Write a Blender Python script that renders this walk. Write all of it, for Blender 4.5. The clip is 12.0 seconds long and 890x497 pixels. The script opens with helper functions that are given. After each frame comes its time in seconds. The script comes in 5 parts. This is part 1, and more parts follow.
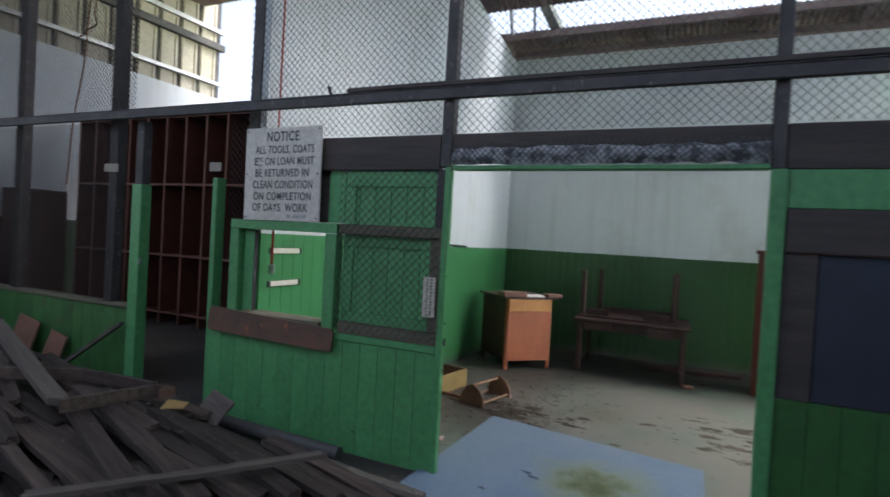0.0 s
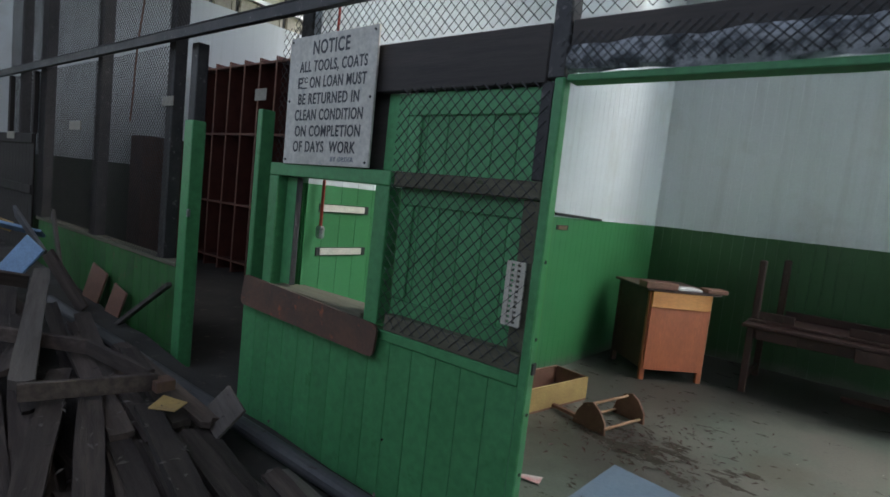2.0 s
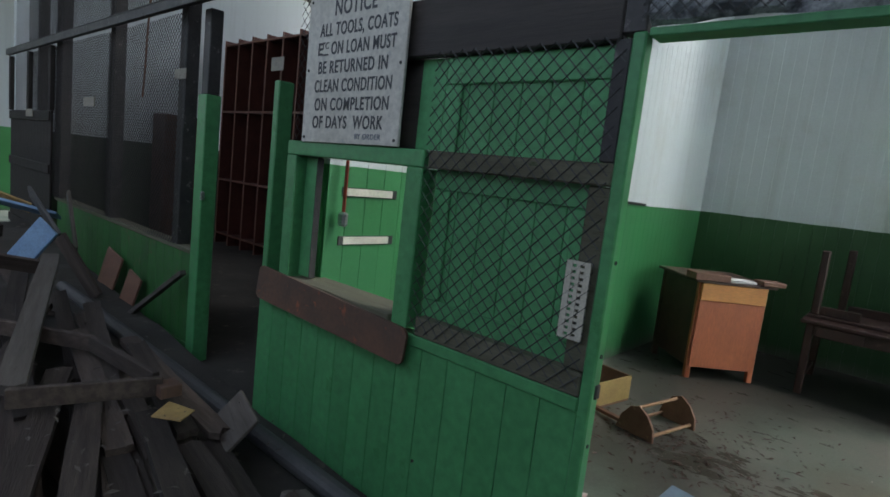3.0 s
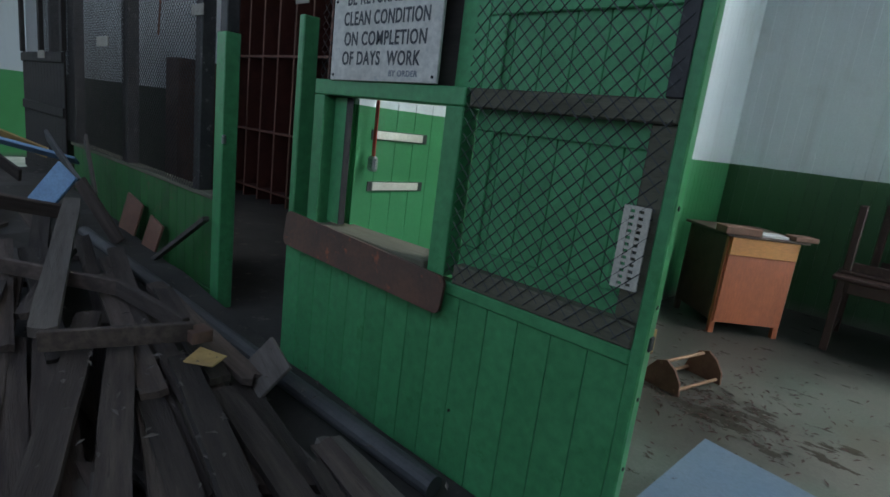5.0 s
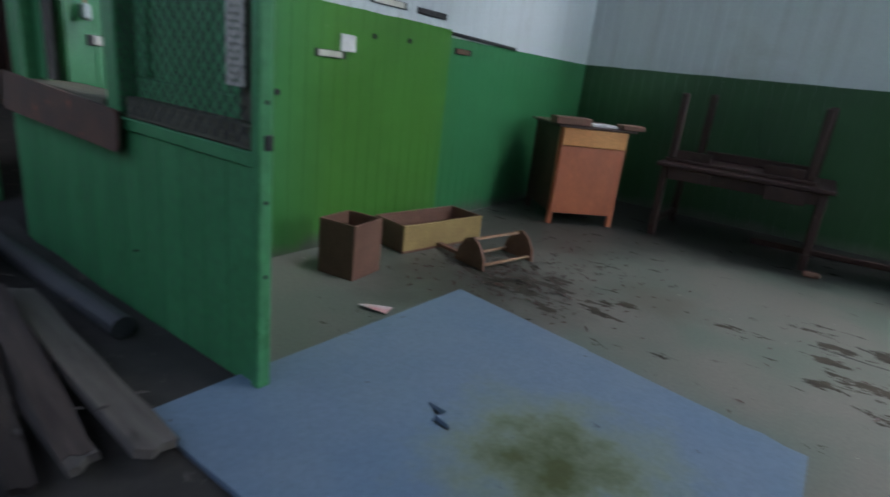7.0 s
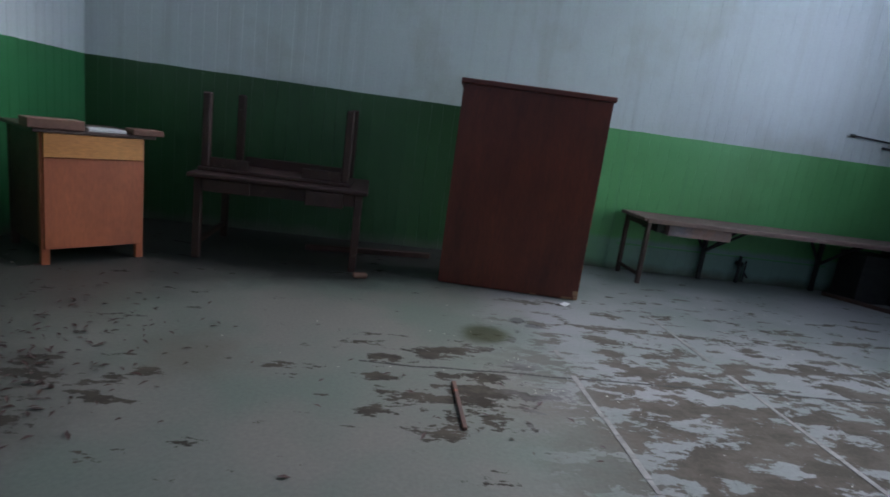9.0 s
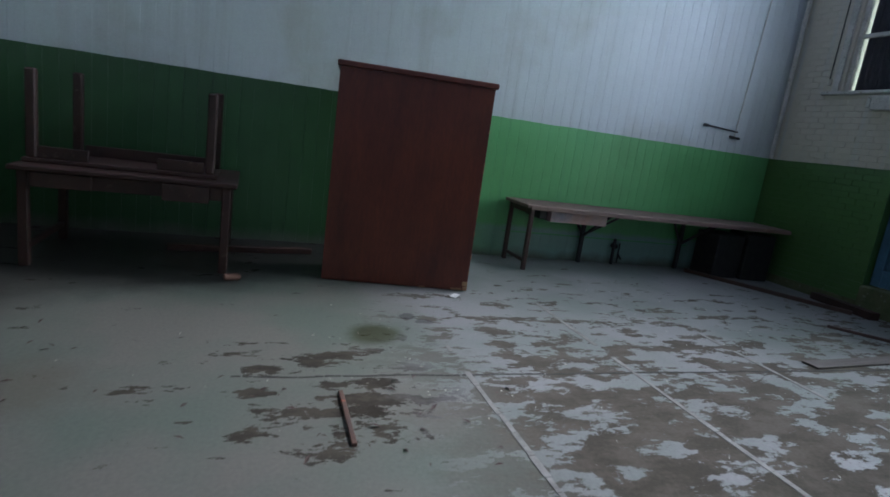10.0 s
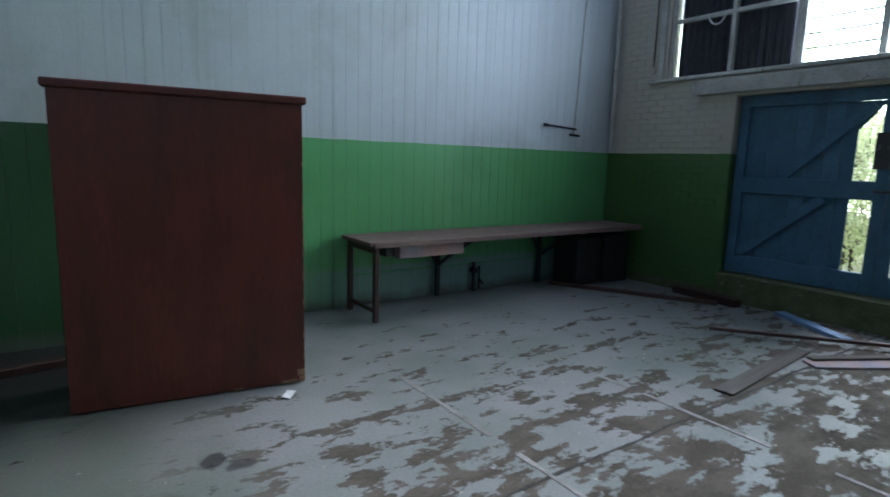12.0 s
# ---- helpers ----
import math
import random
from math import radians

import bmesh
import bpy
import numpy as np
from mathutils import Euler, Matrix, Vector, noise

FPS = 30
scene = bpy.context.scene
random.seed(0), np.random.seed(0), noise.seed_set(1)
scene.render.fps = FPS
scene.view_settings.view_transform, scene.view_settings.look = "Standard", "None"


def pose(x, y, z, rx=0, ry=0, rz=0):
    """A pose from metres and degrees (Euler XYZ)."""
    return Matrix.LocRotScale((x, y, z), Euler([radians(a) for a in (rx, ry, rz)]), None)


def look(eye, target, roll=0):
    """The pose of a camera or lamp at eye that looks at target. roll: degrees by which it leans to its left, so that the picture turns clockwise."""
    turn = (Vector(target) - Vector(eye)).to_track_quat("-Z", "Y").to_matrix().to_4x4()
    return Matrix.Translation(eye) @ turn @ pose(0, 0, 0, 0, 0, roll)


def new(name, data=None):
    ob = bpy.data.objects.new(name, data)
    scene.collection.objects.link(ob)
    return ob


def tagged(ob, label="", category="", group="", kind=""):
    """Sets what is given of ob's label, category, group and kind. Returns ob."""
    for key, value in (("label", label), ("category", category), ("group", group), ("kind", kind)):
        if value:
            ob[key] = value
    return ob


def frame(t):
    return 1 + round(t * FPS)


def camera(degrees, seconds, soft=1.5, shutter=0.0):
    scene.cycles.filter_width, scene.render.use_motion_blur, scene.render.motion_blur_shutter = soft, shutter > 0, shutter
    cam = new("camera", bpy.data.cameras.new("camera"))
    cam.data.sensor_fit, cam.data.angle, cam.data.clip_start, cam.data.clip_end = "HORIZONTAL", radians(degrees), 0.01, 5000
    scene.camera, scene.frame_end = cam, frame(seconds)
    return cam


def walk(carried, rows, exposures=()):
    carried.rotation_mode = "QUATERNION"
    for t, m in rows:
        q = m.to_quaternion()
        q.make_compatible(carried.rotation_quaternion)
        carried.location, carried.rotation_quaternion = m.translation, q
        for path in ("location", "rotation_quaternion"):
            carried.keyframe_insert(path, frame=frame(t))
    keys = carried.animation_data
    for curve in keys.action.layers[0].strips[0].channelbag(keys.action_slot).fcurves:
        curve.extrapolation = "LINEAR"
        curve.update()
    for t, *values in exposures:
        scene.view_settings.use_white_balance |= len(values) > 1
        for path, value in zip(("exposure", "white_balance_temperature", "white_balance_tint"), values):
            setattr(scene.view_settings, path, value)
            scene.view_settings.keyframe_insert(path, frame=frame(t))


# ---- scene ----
cam = camera(78.2, 12.0, soft=1.6, shutter=0.3)
PATH = [
    (0, (0.093, -0.123, 1.867), (-0.738, 1.696, 1.834), 3.2),
    (0.5, (0.025, 0.398, 1.975), (-1.078, 2.065, 1.951), 3.7),
    (1, (0.029, 0.636, 1.901), (-1.127, 2.268, 1.878), 3.9),
    (1.5, (-0.133, 0.967, 1.851), (-1.32, 2.573, 1.752), 6.1),
    (2, (-0.354, 1.257, 1.831), (-1.601, 2.81, 1.651), 6.2),
    (2.5, (-0.519, 1.467, 1.838), (-1.809, 2.98, 1.621), 6.1),
    (2.7, (-0.583, 1.501, 1.844), (-1.88, 3.006, 1.614), 6.3),
    (4.3, (-0.791, 1.534, 1.767), (-2.092, 3.0, 1.367), 6.7),
    (4.5, (-0.795, 1.536, 1.768), (-2.092, 3.003, 1.359), 6.8),
    (5, (-0.813, 1.515, 1.775), (-2.113, 2.973, 1.346), 7.1),
    (5.5, (-0.749, 1.543, 1.719), (-2.062, 2.985, 1.278), 6.8),
    (6, (-0.514, 1.627, 1.657), (-1.854, 3.04, 1.203), 6.4),
    (6.5, (-0.092, 1.801, 1.454), (-1.447, 3.197, 0.989), 5.7),
    (7, (0.059, 2.139, 1.446), (-1.018, 3.711, 0.839), 6.5),
    (7.5, (-0.032, 2.57, 1.521), (-0.604, 4.402, 0.958), 8.6),
    (9.3, (0.26, 3.1, 1.418), (0.646, 5.022, 1.019), 7.4),
    (9.5, (0.262, 3.093, 1.402), (0.752, 4.992, 1.012), 7.4),
    (10, (0.292, 3.328, 1.437), (0.939, 5.178, 1.039), 7.9),
    (10.5, (0.434, 3.667, 1.531), (1.259, 5.453, 1.168), 3.2),
    (11, (0.717, 3.829, 1.543), (1.895, 5.409, 1.204), 0.1),
    (11.5, (0.899, 4.171, 1.562), (2.135, 5.711, 1.243), 0.9),
    (12, (0.892, 4.519, 1.561), (2.032, 6.133, 1.251), 1.7),
]

walk(cam, [(t, look(eye, target, roll)) for t, eye, target, roll in PATH],
     exposures=[(0.0, 1.6, 6150, 14), (1.5, 1.45, 6100, 11), (2.5, 1.35, 6150, 8), (5.5, 1.3, 5650, 4), (6.5, 1.2, 5600, 5), (7.5, 1.0, 5550, 18), (9.5, 0.9, 5450, 15), (12.0, 0.95, 5350, 11)])

# ---- world, sun and large lights ----
world = bpy.data.worlds.new("sky")
scene.world = world
world.use_nodes = True
wn = world.node_tree.nodes
sky = wn.new("ShaderNodeTexSky")
sky.sky_type = "NISHITA"
sky.sun_disc = False
sky.sun_elevation = radians(52)
sky.sun_rotation = radians(68)
sky.air_density, sky.dust_density, sky.ozone_density = 1.0, 4.0, 1.0
haze = wn.new("ShaderNodeHueSaturation")
haze.inputs["Saturation"].default_value = 0.6
world.node_tree.links.new(sky.outputs[0], haze.inputs["Color"])
world.node_tree.links.new(haze.outputs[0], wn["Background"].inputs[0])
wn["Background"].inputs[1].default_value = 0.15
sun = new("sun", bpy.data.lights.new("sun", "SUN"))
sun.data.energy, sun.data.angle, sun.data.color = 1.5, radians(30), (1.0, 0.97, 0.94)
sun.matrix_world = look((20, 14, 27.5), (0, 6, 0))


def window_light(name, x, y0, y1, z0, z1, watts):
    """Daylight in an opening of the east wall, shining into the room."""
    ob = new(name, bpy.data.lights.new(name, "AREA"))
    ob.data.shape, ob.data.size, ob.data.size_y = "RECTANGLE", y1 - y0, z1 - z0
    ob.data.energy, ob.data.color = watts, (0.86, 0.94, 1.0)
    ob.matrix_world = look((x, (y0 + y1) / 2, (z0 + z1) / 2), (x - 1, (y0 + y1) / 2, (z0 + z1) / 2))
    return ob


window_light("louvre_daylight", 7.80, 5.92, 7.36, 2.75, 4.38, 70)

# ---- materials ----
def nodes_of(name):
    m = bpy.data.materials.new(name)
    m.use_nodes = True
    t = m.node_tree
    return m, t, t.nodes["Principled BSDF"]


def add(t, kind, **inputs):
    n = t.nodes.new(kind)
    for k, v in inputs.items():
        n.inputs[k.replace("_", " ")].default_value = v
    return n


def coords(t, world_space):
    if world_space:
        return t.nodes.new("ShaderNodeNewGeometry").outputs["Position"]
    return t.nodes.new("ShaderNodeTexCoord").outputs["Object"]


def mapped(t, co, scale):
    n = t.nodes.new("ShaderNodeMapping")
    n.inputs["Scale"].default_value = scale
    t.links.new(co, n.inputs["Vector"])
    return n.outputs[0]


def noise_of(t, co, scale, detail=5.0, rough=0.6):
    n = add(t, "ShaderNodeTexNoise", Scale=scale, Detail=detail, Roughness=rough)
    t.links.new(co, n.inputs["Vector"])
    return n.outputs["Fac"]


def ramp(t, fac, a, b, ca=(0, 0, 0), cb=(1, 1, 1)):
    n = t.nodes.new("ShaderNodeValToRGB")
    n.color_ramp.elements[0].position, n.color_ramp.elements[1].position = a, b
    n.color_ramp.elements[0].color, n.color_ramp.elements[1].color = (*ca, 1), (*cb, 1)
    t.links.new(fac, n.inputs[0])
    return n.outputs[0]


def mixed(t, fac, a, b, blend="MIX"):
    n = t.nodes.new("ShaderNodeMix")
    n.data_type, n.blend_type = "RGBA", blend
    for sock, v in ((n.inputs[0], fac), (n.inputs[6], a), (n.inputs[7], b)):
        if isinstance(v, bpy.types.NodeSocket):
            t.links.new(v, sock)
        elif isinstance(v, (int, float)):
            sock.default_value = v
        else:
            sock.default_value = (*v, 1)
    return n.outputs[2]


def sums(t, op, a, b, clamp=False):
    n = t.nodes.new("ShaderNodeMath")
    n.operation, n.use_clamp = op, clamp
    for sock, v in zip(n.inputs, (a, b)):
        if isinstance(v, bpy.types.NodeSocket):
            t.links.new(v, sock)
        else:
            sock.default_value = v
    return n.outputs[0]


def split(t, co):
    n = t.nodes.new("ShaderNodeSeparateXYZ")
    t.links.new(co, n.inputs[0])
    return n.outputs


def relief(t, bsdf, height, strength, distance=0.005):
    n = add(t, "ShaderNodeBump", Strength=strength, Distance=distance)
    t.links.new(height, n.inputs["Height"])
    t.links.new(n.outputs[0], bsdf.inputs["Normal"])


def surface(name, base, other, rough=0.6, metal=0.0, scale=6.0, stretch=(1, 1, 1), amount=(0.35, 0.7), bump=0.3, speck=None, vary=0.0, world_space=False):
    """A worn surface: two colours mixed by large stains, fine grain on top, optional specks of a third colour, a shade for each object."""
    m, t, b = nodes_of(name)
    co = coords(t, world_space)
    if vary:
        info = t.nodes.new("ShaderNodeObjectInfo")
        shift = t.nodes.new("ShaderNodeVectorMath")
        shift.operation = "MULTIPLY_ADD"
        shift.inputs[1].default_value = (31.0, 17.0, 23.0)
        t.links.new(info.outputs["Random"], shift.inputs[0])
        t.links.new(co, shift.inputs[2])
        co = shift.outputs[0]
    co = mapped(t, co, stretch)
    large, fine = noise_of(t, co, scale), noise_of(t, co, scale * 9, 3.0)
    col = mixed(t, ramp(t, large, *amount), base, other)
    col = mixed(t, 0.55, col, ramp(t, fine, 0.25, 0.75, (0.55, 0.55, 0.55), (1.25, 1.25, 1.25)), "MULTIPLY")
    if speck:
        col = mixed(t, ramp(t, noise_of(t, co, scale * 3, 8.0, 0.7), 0.60, 0.66), col, speck)
    if vary:
        col = mixed(t, 1.0, col, ramp(t, info.outputs["Random"], 0.0, 1.0, (1 - vary,) * 3, (1 + vary,) * 3), "MULTIPLY")
    t.links.new(col, b.inputs["Base Color"])
    t.links.new(ramp(t, fine, 0.2, 0.8, (rough - 0.1,) * 3, (min(1, rough + 0.12),) * 3), b.inputs["Roughness"])
    b.inputs["Metallic"].default_value = metal
    relief(t, b, fine, bump)
    return m


WHITE = (0.52, 0.56, 0.565)
GREEN = (0.10, 0.33, 0.115)


def wall_paint(name, dado, green=GREEN, white_paint=WHITE, patch=False, old_green=None):
    """White over green oil paint, split at the dado's height, with runs, dirt and chips."""
    m, t, b = nodes_of(name)
    co = coords(t, True)
    x, y, z = split(t, co)
    edge = noise_of(t, co, 3.0)
    top = sums(t, "ADD", dado - 0.012, sums(t, "MULTIPLY", edge, 0.024))
    g = green
    if patch:
        is_patch = sums(t, "LESS_THAN", y, 6.55)
        yellow = sums(t, "MULTIPLY", is_patch, ramp(t, sums(t, "MULTIPLY", y, 0.1), 0.42, 0.51))
        g = mixed(t, yellow, (0.050, 0.198, 0.074), (0.072, 0.206, 0.032))
        top = sums(t, "ADD", top, sums(t, "MULTIPLY", is_patch, 0.07))
    if old_green:
        g = mixed(t, ramp(t, sums(t, "MULTIPLY", sums(t, "ADD", x, sums(t, "MULTIPLY", edge, 0.5)), 0.1), 0.13, 0.19), old_green, green)
    white = sums(t, "GREATER_THAN", z, top)
    runs = noise_of(t, mapped(t, co, (7, 7, 0.35)), 1.0, 4.0)
    cloud = noise_of(t, co, 0.9, 4.0)
    fine = noise_of(t, co, 60.0, 3.0)
    w = mixed(t, ramp(t, runs, 0.52, 0.8), white_paint, (0.44, 0.47, 0.465))
    w = mixed(t, ramp(t, cloud, 0.55, 0.85), w, (0.37, 0.375, 0.33))
    gg = mixed(t, ramp(t, cloud, 0.45, 0.85), g, (0.72, 0.72, 0.62), "MULTIPLY")
    gg = mixed(t, ramp(t, runs, 0.62, 0.9), gg, (0.85, 0.78, 1.0), "MULTIPLY")
    col = mixed(t, white, gg, w)
    chips = ramp(t, noise_of(t, co, 9.0, 8.0, 0.7), 0.70, 0.73)
    col = mixed(t, sums(t, "MULTIPLY", chips, 0.6), col, (0.30, 0.31, 0.27))
    if old_green:
        faded = sums(t, "MULTIPLY", ramp(t, sums(t, "ADD", z, sums(t, "MULTIPLY", runs, 0.10)), 0.44, 0.50, (1, 1, 1), (0, 0, 0)), ramp(t, sums(t, "MULTIPLY", x, 0.1), 0.22, 0.36))
        col = mixed(t, faded, col, (0.20, 0.32, 0.27))
    low = ramp(t, sums(t, "ADD", z, sums(t, "MULTIPLY", edge, 0.25)), 0.12, 0.26)
    col = mixed(t, low, (0.10, 0.115, 0.085), col)
    col = mixed(t, 0.25, col, ramp(t, fine, 0.2, 0.8, (0.6,) * 3, (1.2,) * 3), "MULTIPLY")
    t.links.new(col, b.inputs["Base Color"])
    t.links.new(ramp(t, white, 0, 1, (0.30,) * 3, (0.55,) * 3), b.inputs["Roughness"])
    h = sums(t, "ADD", fine, sums(t, "MULTIPLY", cloud, 2.0))
    relief(t, b, h, 0.25, 0.004)
    return m


def floor_paint():
    """Old concrete with grey-white and green floor paint peeling off in ragged patches, brown dirt, moss, painted shade
    by the table.
    """
    m, t, b = nodes_of("peeling floor paint")
    co = coords(t, True)
    x, y, z = split(t, co)
    big = noise_of(t, mapped(t, co, (0.8, 1.6, 1)), 3.2, 12.0, 0.70)
    mid = noise_of(t, mapped(t, co, (0.8, 1.4, 1)), 3.4, 9.0, 0.68)
    tone = noise_of(t, co, 0.8, 3.0)
    fine = noise_of(t, co, 45.0, 4.0)
    east = ramp(t, sums(t, "ADD", sums(t, "MULTIPLY", x, 0.1), sums(t, "MULTIPLY", mid, 0.12)), 0.16, 0.24)
    dirt = mixed(t, ramp(t, mid, 0.42, 0.58), (0.080, 0.069, 0.054), (0.118, 0.104, 0.083))
    pale = mixed(t, ramp(t, tone, 0.42, 0.6), (0.215, 0.215, 0.208), (0.150, 0.166, 0.150))
    peel = ramp(t, sums(t, "ADD", big, sums(t, "MULTIPLY", sums(t, "SUBTRACT", y, 6.3), 0.045)), 0.495, 0.515)
    e_col = mixed(t, peel, dirt, pale)
    beige = mixed(t, ramp(t, tone, 0.40, 0.6), (0.178, 0.169, 0.140), (0.136, 0.156, 0.123))

    def region(cx, cy, rx, ry):
        """1 in the middle of an oval, falling to 0 at its rim."""
        n = t.nodes.new("ShaderNodeVectorMath")
        n.operation = "DISTANCE"
        t.links.new(mapped(t, co, (1 / rx, 1 / ry, 0)), n.inputs[0])
        n.inputs[1].default_value = (cx / rx, cy / ry, 0)
        return ramp(t, n.outputs["Value"], 0.2, 1.0, (1, 1, 1), (0, 0, 0))
    worn = sums(t, "MAXIMUM", region(0.75, 5.9, 1.1, 0.55), region(-1.6, 5.7, 0.9, 0.5))
    worn = sums(t, "MAXIMUM", worn, sums(t, "MULTIPLY", region(0.9, 6.5, 1.2, 0.5), 0.8))
    stain = ramp(t, sums(t, "ADD", big, sums(t, "MULTIPLY", worn, 0.15)), 0.615, 0.63)
    col = mixed(t, east, mixed(t, stain, beige, mixed(t, ramp(t, mid, 0.42, 0.6), (0.045, 0.038, 0.028), (0.085, 0.072, 0.054))), e_col)
    # stains with a shape of their own, and painted shade, warped by noise
    warp = t.nodes.new("ShaderNodeTexNoise")
    warp.inputs["Scale"].default_value, warp.inputs["Detail"].default_value, warp.inputs["Roughness"].default_value = 2.4, 7.0, 0.68
    t.links.new(co, warp.inputs["Vector"])
    bent = t.nodes.new("ShaderNodeVectorMath")
    bent.operation = "MULTIPLY_ADD"
    bent.inputs[1].default_value = (1.1, 0.9, 0.0)
    t.links.new(warp.outputs["Color"], bent.inputs[0])
    t.links.new(co, bent.inputs[2])

    def spot(cx, cy, r, soft, colour, c, k=1.0, source=bent.outputs[0], off=(0.55, 0.45)):
        n = t.nodes.new("ShaderNodeVectorMath")
        n.operation = "DISTANCE"
        t.links.new(source, n.inputs[0])
        n.inputs[1].default_value = (cx + off[0], cy + off[1], 0)
        return mixed(t, ramp(t, sums(t, "MULTIPLY", n.outputs["Value"], 0.25), r / 4, (r + soft) / 4, (k,) * 3, (0,) * 3), c, colour)
    # these three spots paint the shade round desk and table with the dirt
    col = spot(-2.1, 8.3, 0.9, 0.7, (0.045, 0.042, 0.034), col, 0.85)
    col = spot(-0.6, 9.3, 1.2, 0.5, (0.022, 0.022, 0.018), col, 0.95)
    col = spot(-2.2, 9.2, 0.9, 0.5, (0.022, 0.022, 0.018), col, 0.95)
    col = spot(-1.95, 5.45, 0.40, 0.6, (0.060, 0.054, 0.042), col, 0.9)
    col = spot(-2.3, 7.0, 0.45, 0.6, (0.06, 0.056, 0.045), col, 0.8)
    col = spot(-0.8, 6.2, 0.15, 0.3, (0.13, 0.115, 0.085), col, 0.7)
    # shade behind the table's front edge, put into the colour with black dirt
    blackened = sums(t, "MULTIPLY", ramp(t, sums(t, "MULTIPLY", sums(t, "ADD", y, sums(t, "MULTIPLY", big, 0.9)), 0.1), 0.855, 0.90), ramp(t, sums(t, "MULTIPLY", sums(t, "ADD", x, big), 0.1), 0.16, 0.20, (1, 1, 1), (0, 0, 0)))
    col = mixed(t, blackened, col, (0.030, 0.028, 0.023))
    plain = t.nodes.new("ShaderNodeVectorMath")
    plain.operation = "MULTIPLY_ADD"
    plain.inputs[1].default_value = (0.25, 0.2, 0.0)
    t.links.new(warp.outputs["Color"], plain.inputs[0])
    t.links.new(co, plain.inputs[2])
    col = spot(1.12, 6.96, 0.13, 0.10, (0.05, 0.055, 0.026), col, 1.0, plain.outputs[0], (0.125, 0.1))
    col = spot(1.46, 7.36, 0.065, 0.015, (0.035, 0.034, 0.03), col, 0.9, plain.outputs[0], (0.125, 0.1))
    col = spot(1.58, 7.24, 0.05, 0.015, (0.04, 0.038, 0.035), col, 0.9, plain.outputs[0], (0.125, 0.1))
    col = mixed(t, 0.45, col, ramp(t, fine, 0.25, 0.75, (0.62,) * 3, (1.22,) * 3), "MULTIPLY")
    t.links.new(col, b.inputs["Base Color"])
    bare = mixed(t, east, stain, mixed(t, peel, (1, 1, 1), (0, 0, 0)))
    t.links.new(ramp(t, bare, 0, 1, (0.5,) * 3, (0.92,) * 3), b.inputs["Roughness"])
    t.links.new(ramp(t, bare, 0, 1, (0.45,) * 3, (0.12,) * 3), b.inputs["Specular IOR Level"])
    relief(t, b, sums(t, "SUBTRACT", sums(t, "MULTIPLY", fine, 0.6), bare), 0.4, 0.004)
    return m


M_back = wall_paint("oil paint on boards", 1.765, green=(0.13, 0.37, 0.13), old_green=(0.036, 0.092, 0.035))
M_west = wall_paint("oil paint on boards, repainted", 1.765, patch=True)
M_east = wall_paint("oil paint on brick", 1.765, green=(0.07, 0.15, 0.042), white_paint=(0.52, 0.48, 0.38))
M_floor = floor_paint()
M_hall = surface("dirty hall floor", (0.030, 0.027, 0.023), (0.055, 0.05, 0.043), 0.95, scale=2.0, bump=0.5, speck=(0.10, 0.088, 0.07), world_space=True)
M_green = surface("green gloss paint", (0.088, 0.30, 0.116), (0.068, 0.248, 0.092), 0.42, scale=2.5, bump=0.12, speck=(0.055, 0.21, 0.07), vary=0.06)
M_green_dark = surface("green paint on the shutter", (0.115, 0.36, 0.15), (0.09, 0.30, 0.12), 0.55, scale=3, bump=0.2, speck=(0.07, 0.19, 0.08), vary=0.08)
M_green_low = surface("mossy green paint", (0.036, 0.15, 0.034), (0.024, 0.09, 0.022), 0.6, scale=2.2, bump=0.25, speck=(0.07, 0.10, 0.035), vary=0.05)
M_steel = surface("dark painted steel", (0.042, 0.041, 0.042), (0.075, 0.070, 0.068), 0.6, 0.3, scale=5, bump=0.3, speck=(0.16, 0.15, 0.14))
M_beam = surface("weathered dark timber", (0.046, 0.040, 0.037), (0.075, 0.064, 0.057), 0.8, scale=4, stretch=(0.3, 3, 3), bump=0.4)
M_oldwood = surface("mouldy timber", (0.10, 0.095, 0.062), (0.155, 0.145, 0.10), 0.85, scale=6, stretch=(0.4, 3, 3), bump=0.6, speck=(0.06, 0.08, 0.036))
M_wire = surface("dull galvanised wire", (0.095, 0.097, 0.095), (0.05, 0.05, 0.048), 0.6, 0.3, scale=20, bump=0.1)
M_wire_dark = surface("rusty fine mesh", (0.07, 0.066, 0.066), (0.10, 0.09, 0.085), 0.7, 0.4, scale=20, bump=0.1)
M_sign = surface("chalky white sign paint", (0.62, 0.60, 0.53), (0.52, 0.50, 0.43), 0.6, scale=4, bump=0.1, speck=(0.42, 0.42, 0.38))
M_letter = surface("black sign paint", (0.035, 0.035, 0.04), (0.06, 0.06, 0.065), 0.5, scale=20, bump=0.05)
M_letter_grey = surface("worn blue-grey sign paint", (0.15, 0.17, 0.2), (0.3, 0.31, 0.33), 0.5, scale=30, bump=0.05)
M_rust = surface("rusted steel plate", (0.165, 0.085, 0.055), (0.085, 0.058, 0.046), 0.65, 0.05, scale=4.5, bump=0.5, speck=(0.32, 0.10, 0.05))
M_cream = surface("cream plastic", (0.58, 0.55, 0.46), (0.5, 0.47, 0.38), 0.45, scale=8, bump=0.05)
M_black = surface("black iron", (0.02, 0.02, 0.022), (0.04, 0.038, 0.036), 0.6, 0.3, scale=12, bump=0.2)
M_red = surface("red tape", (0.36, 0.035, 0.02), (0.26, 0.03, 0.02), 0.5, scale=9, bump=0.05)
M_label = surface("paper label", (0.6, 0.58, 0.5), (0.48, 0.46, 0.38), 0.7, scale=9, bump=0.05)
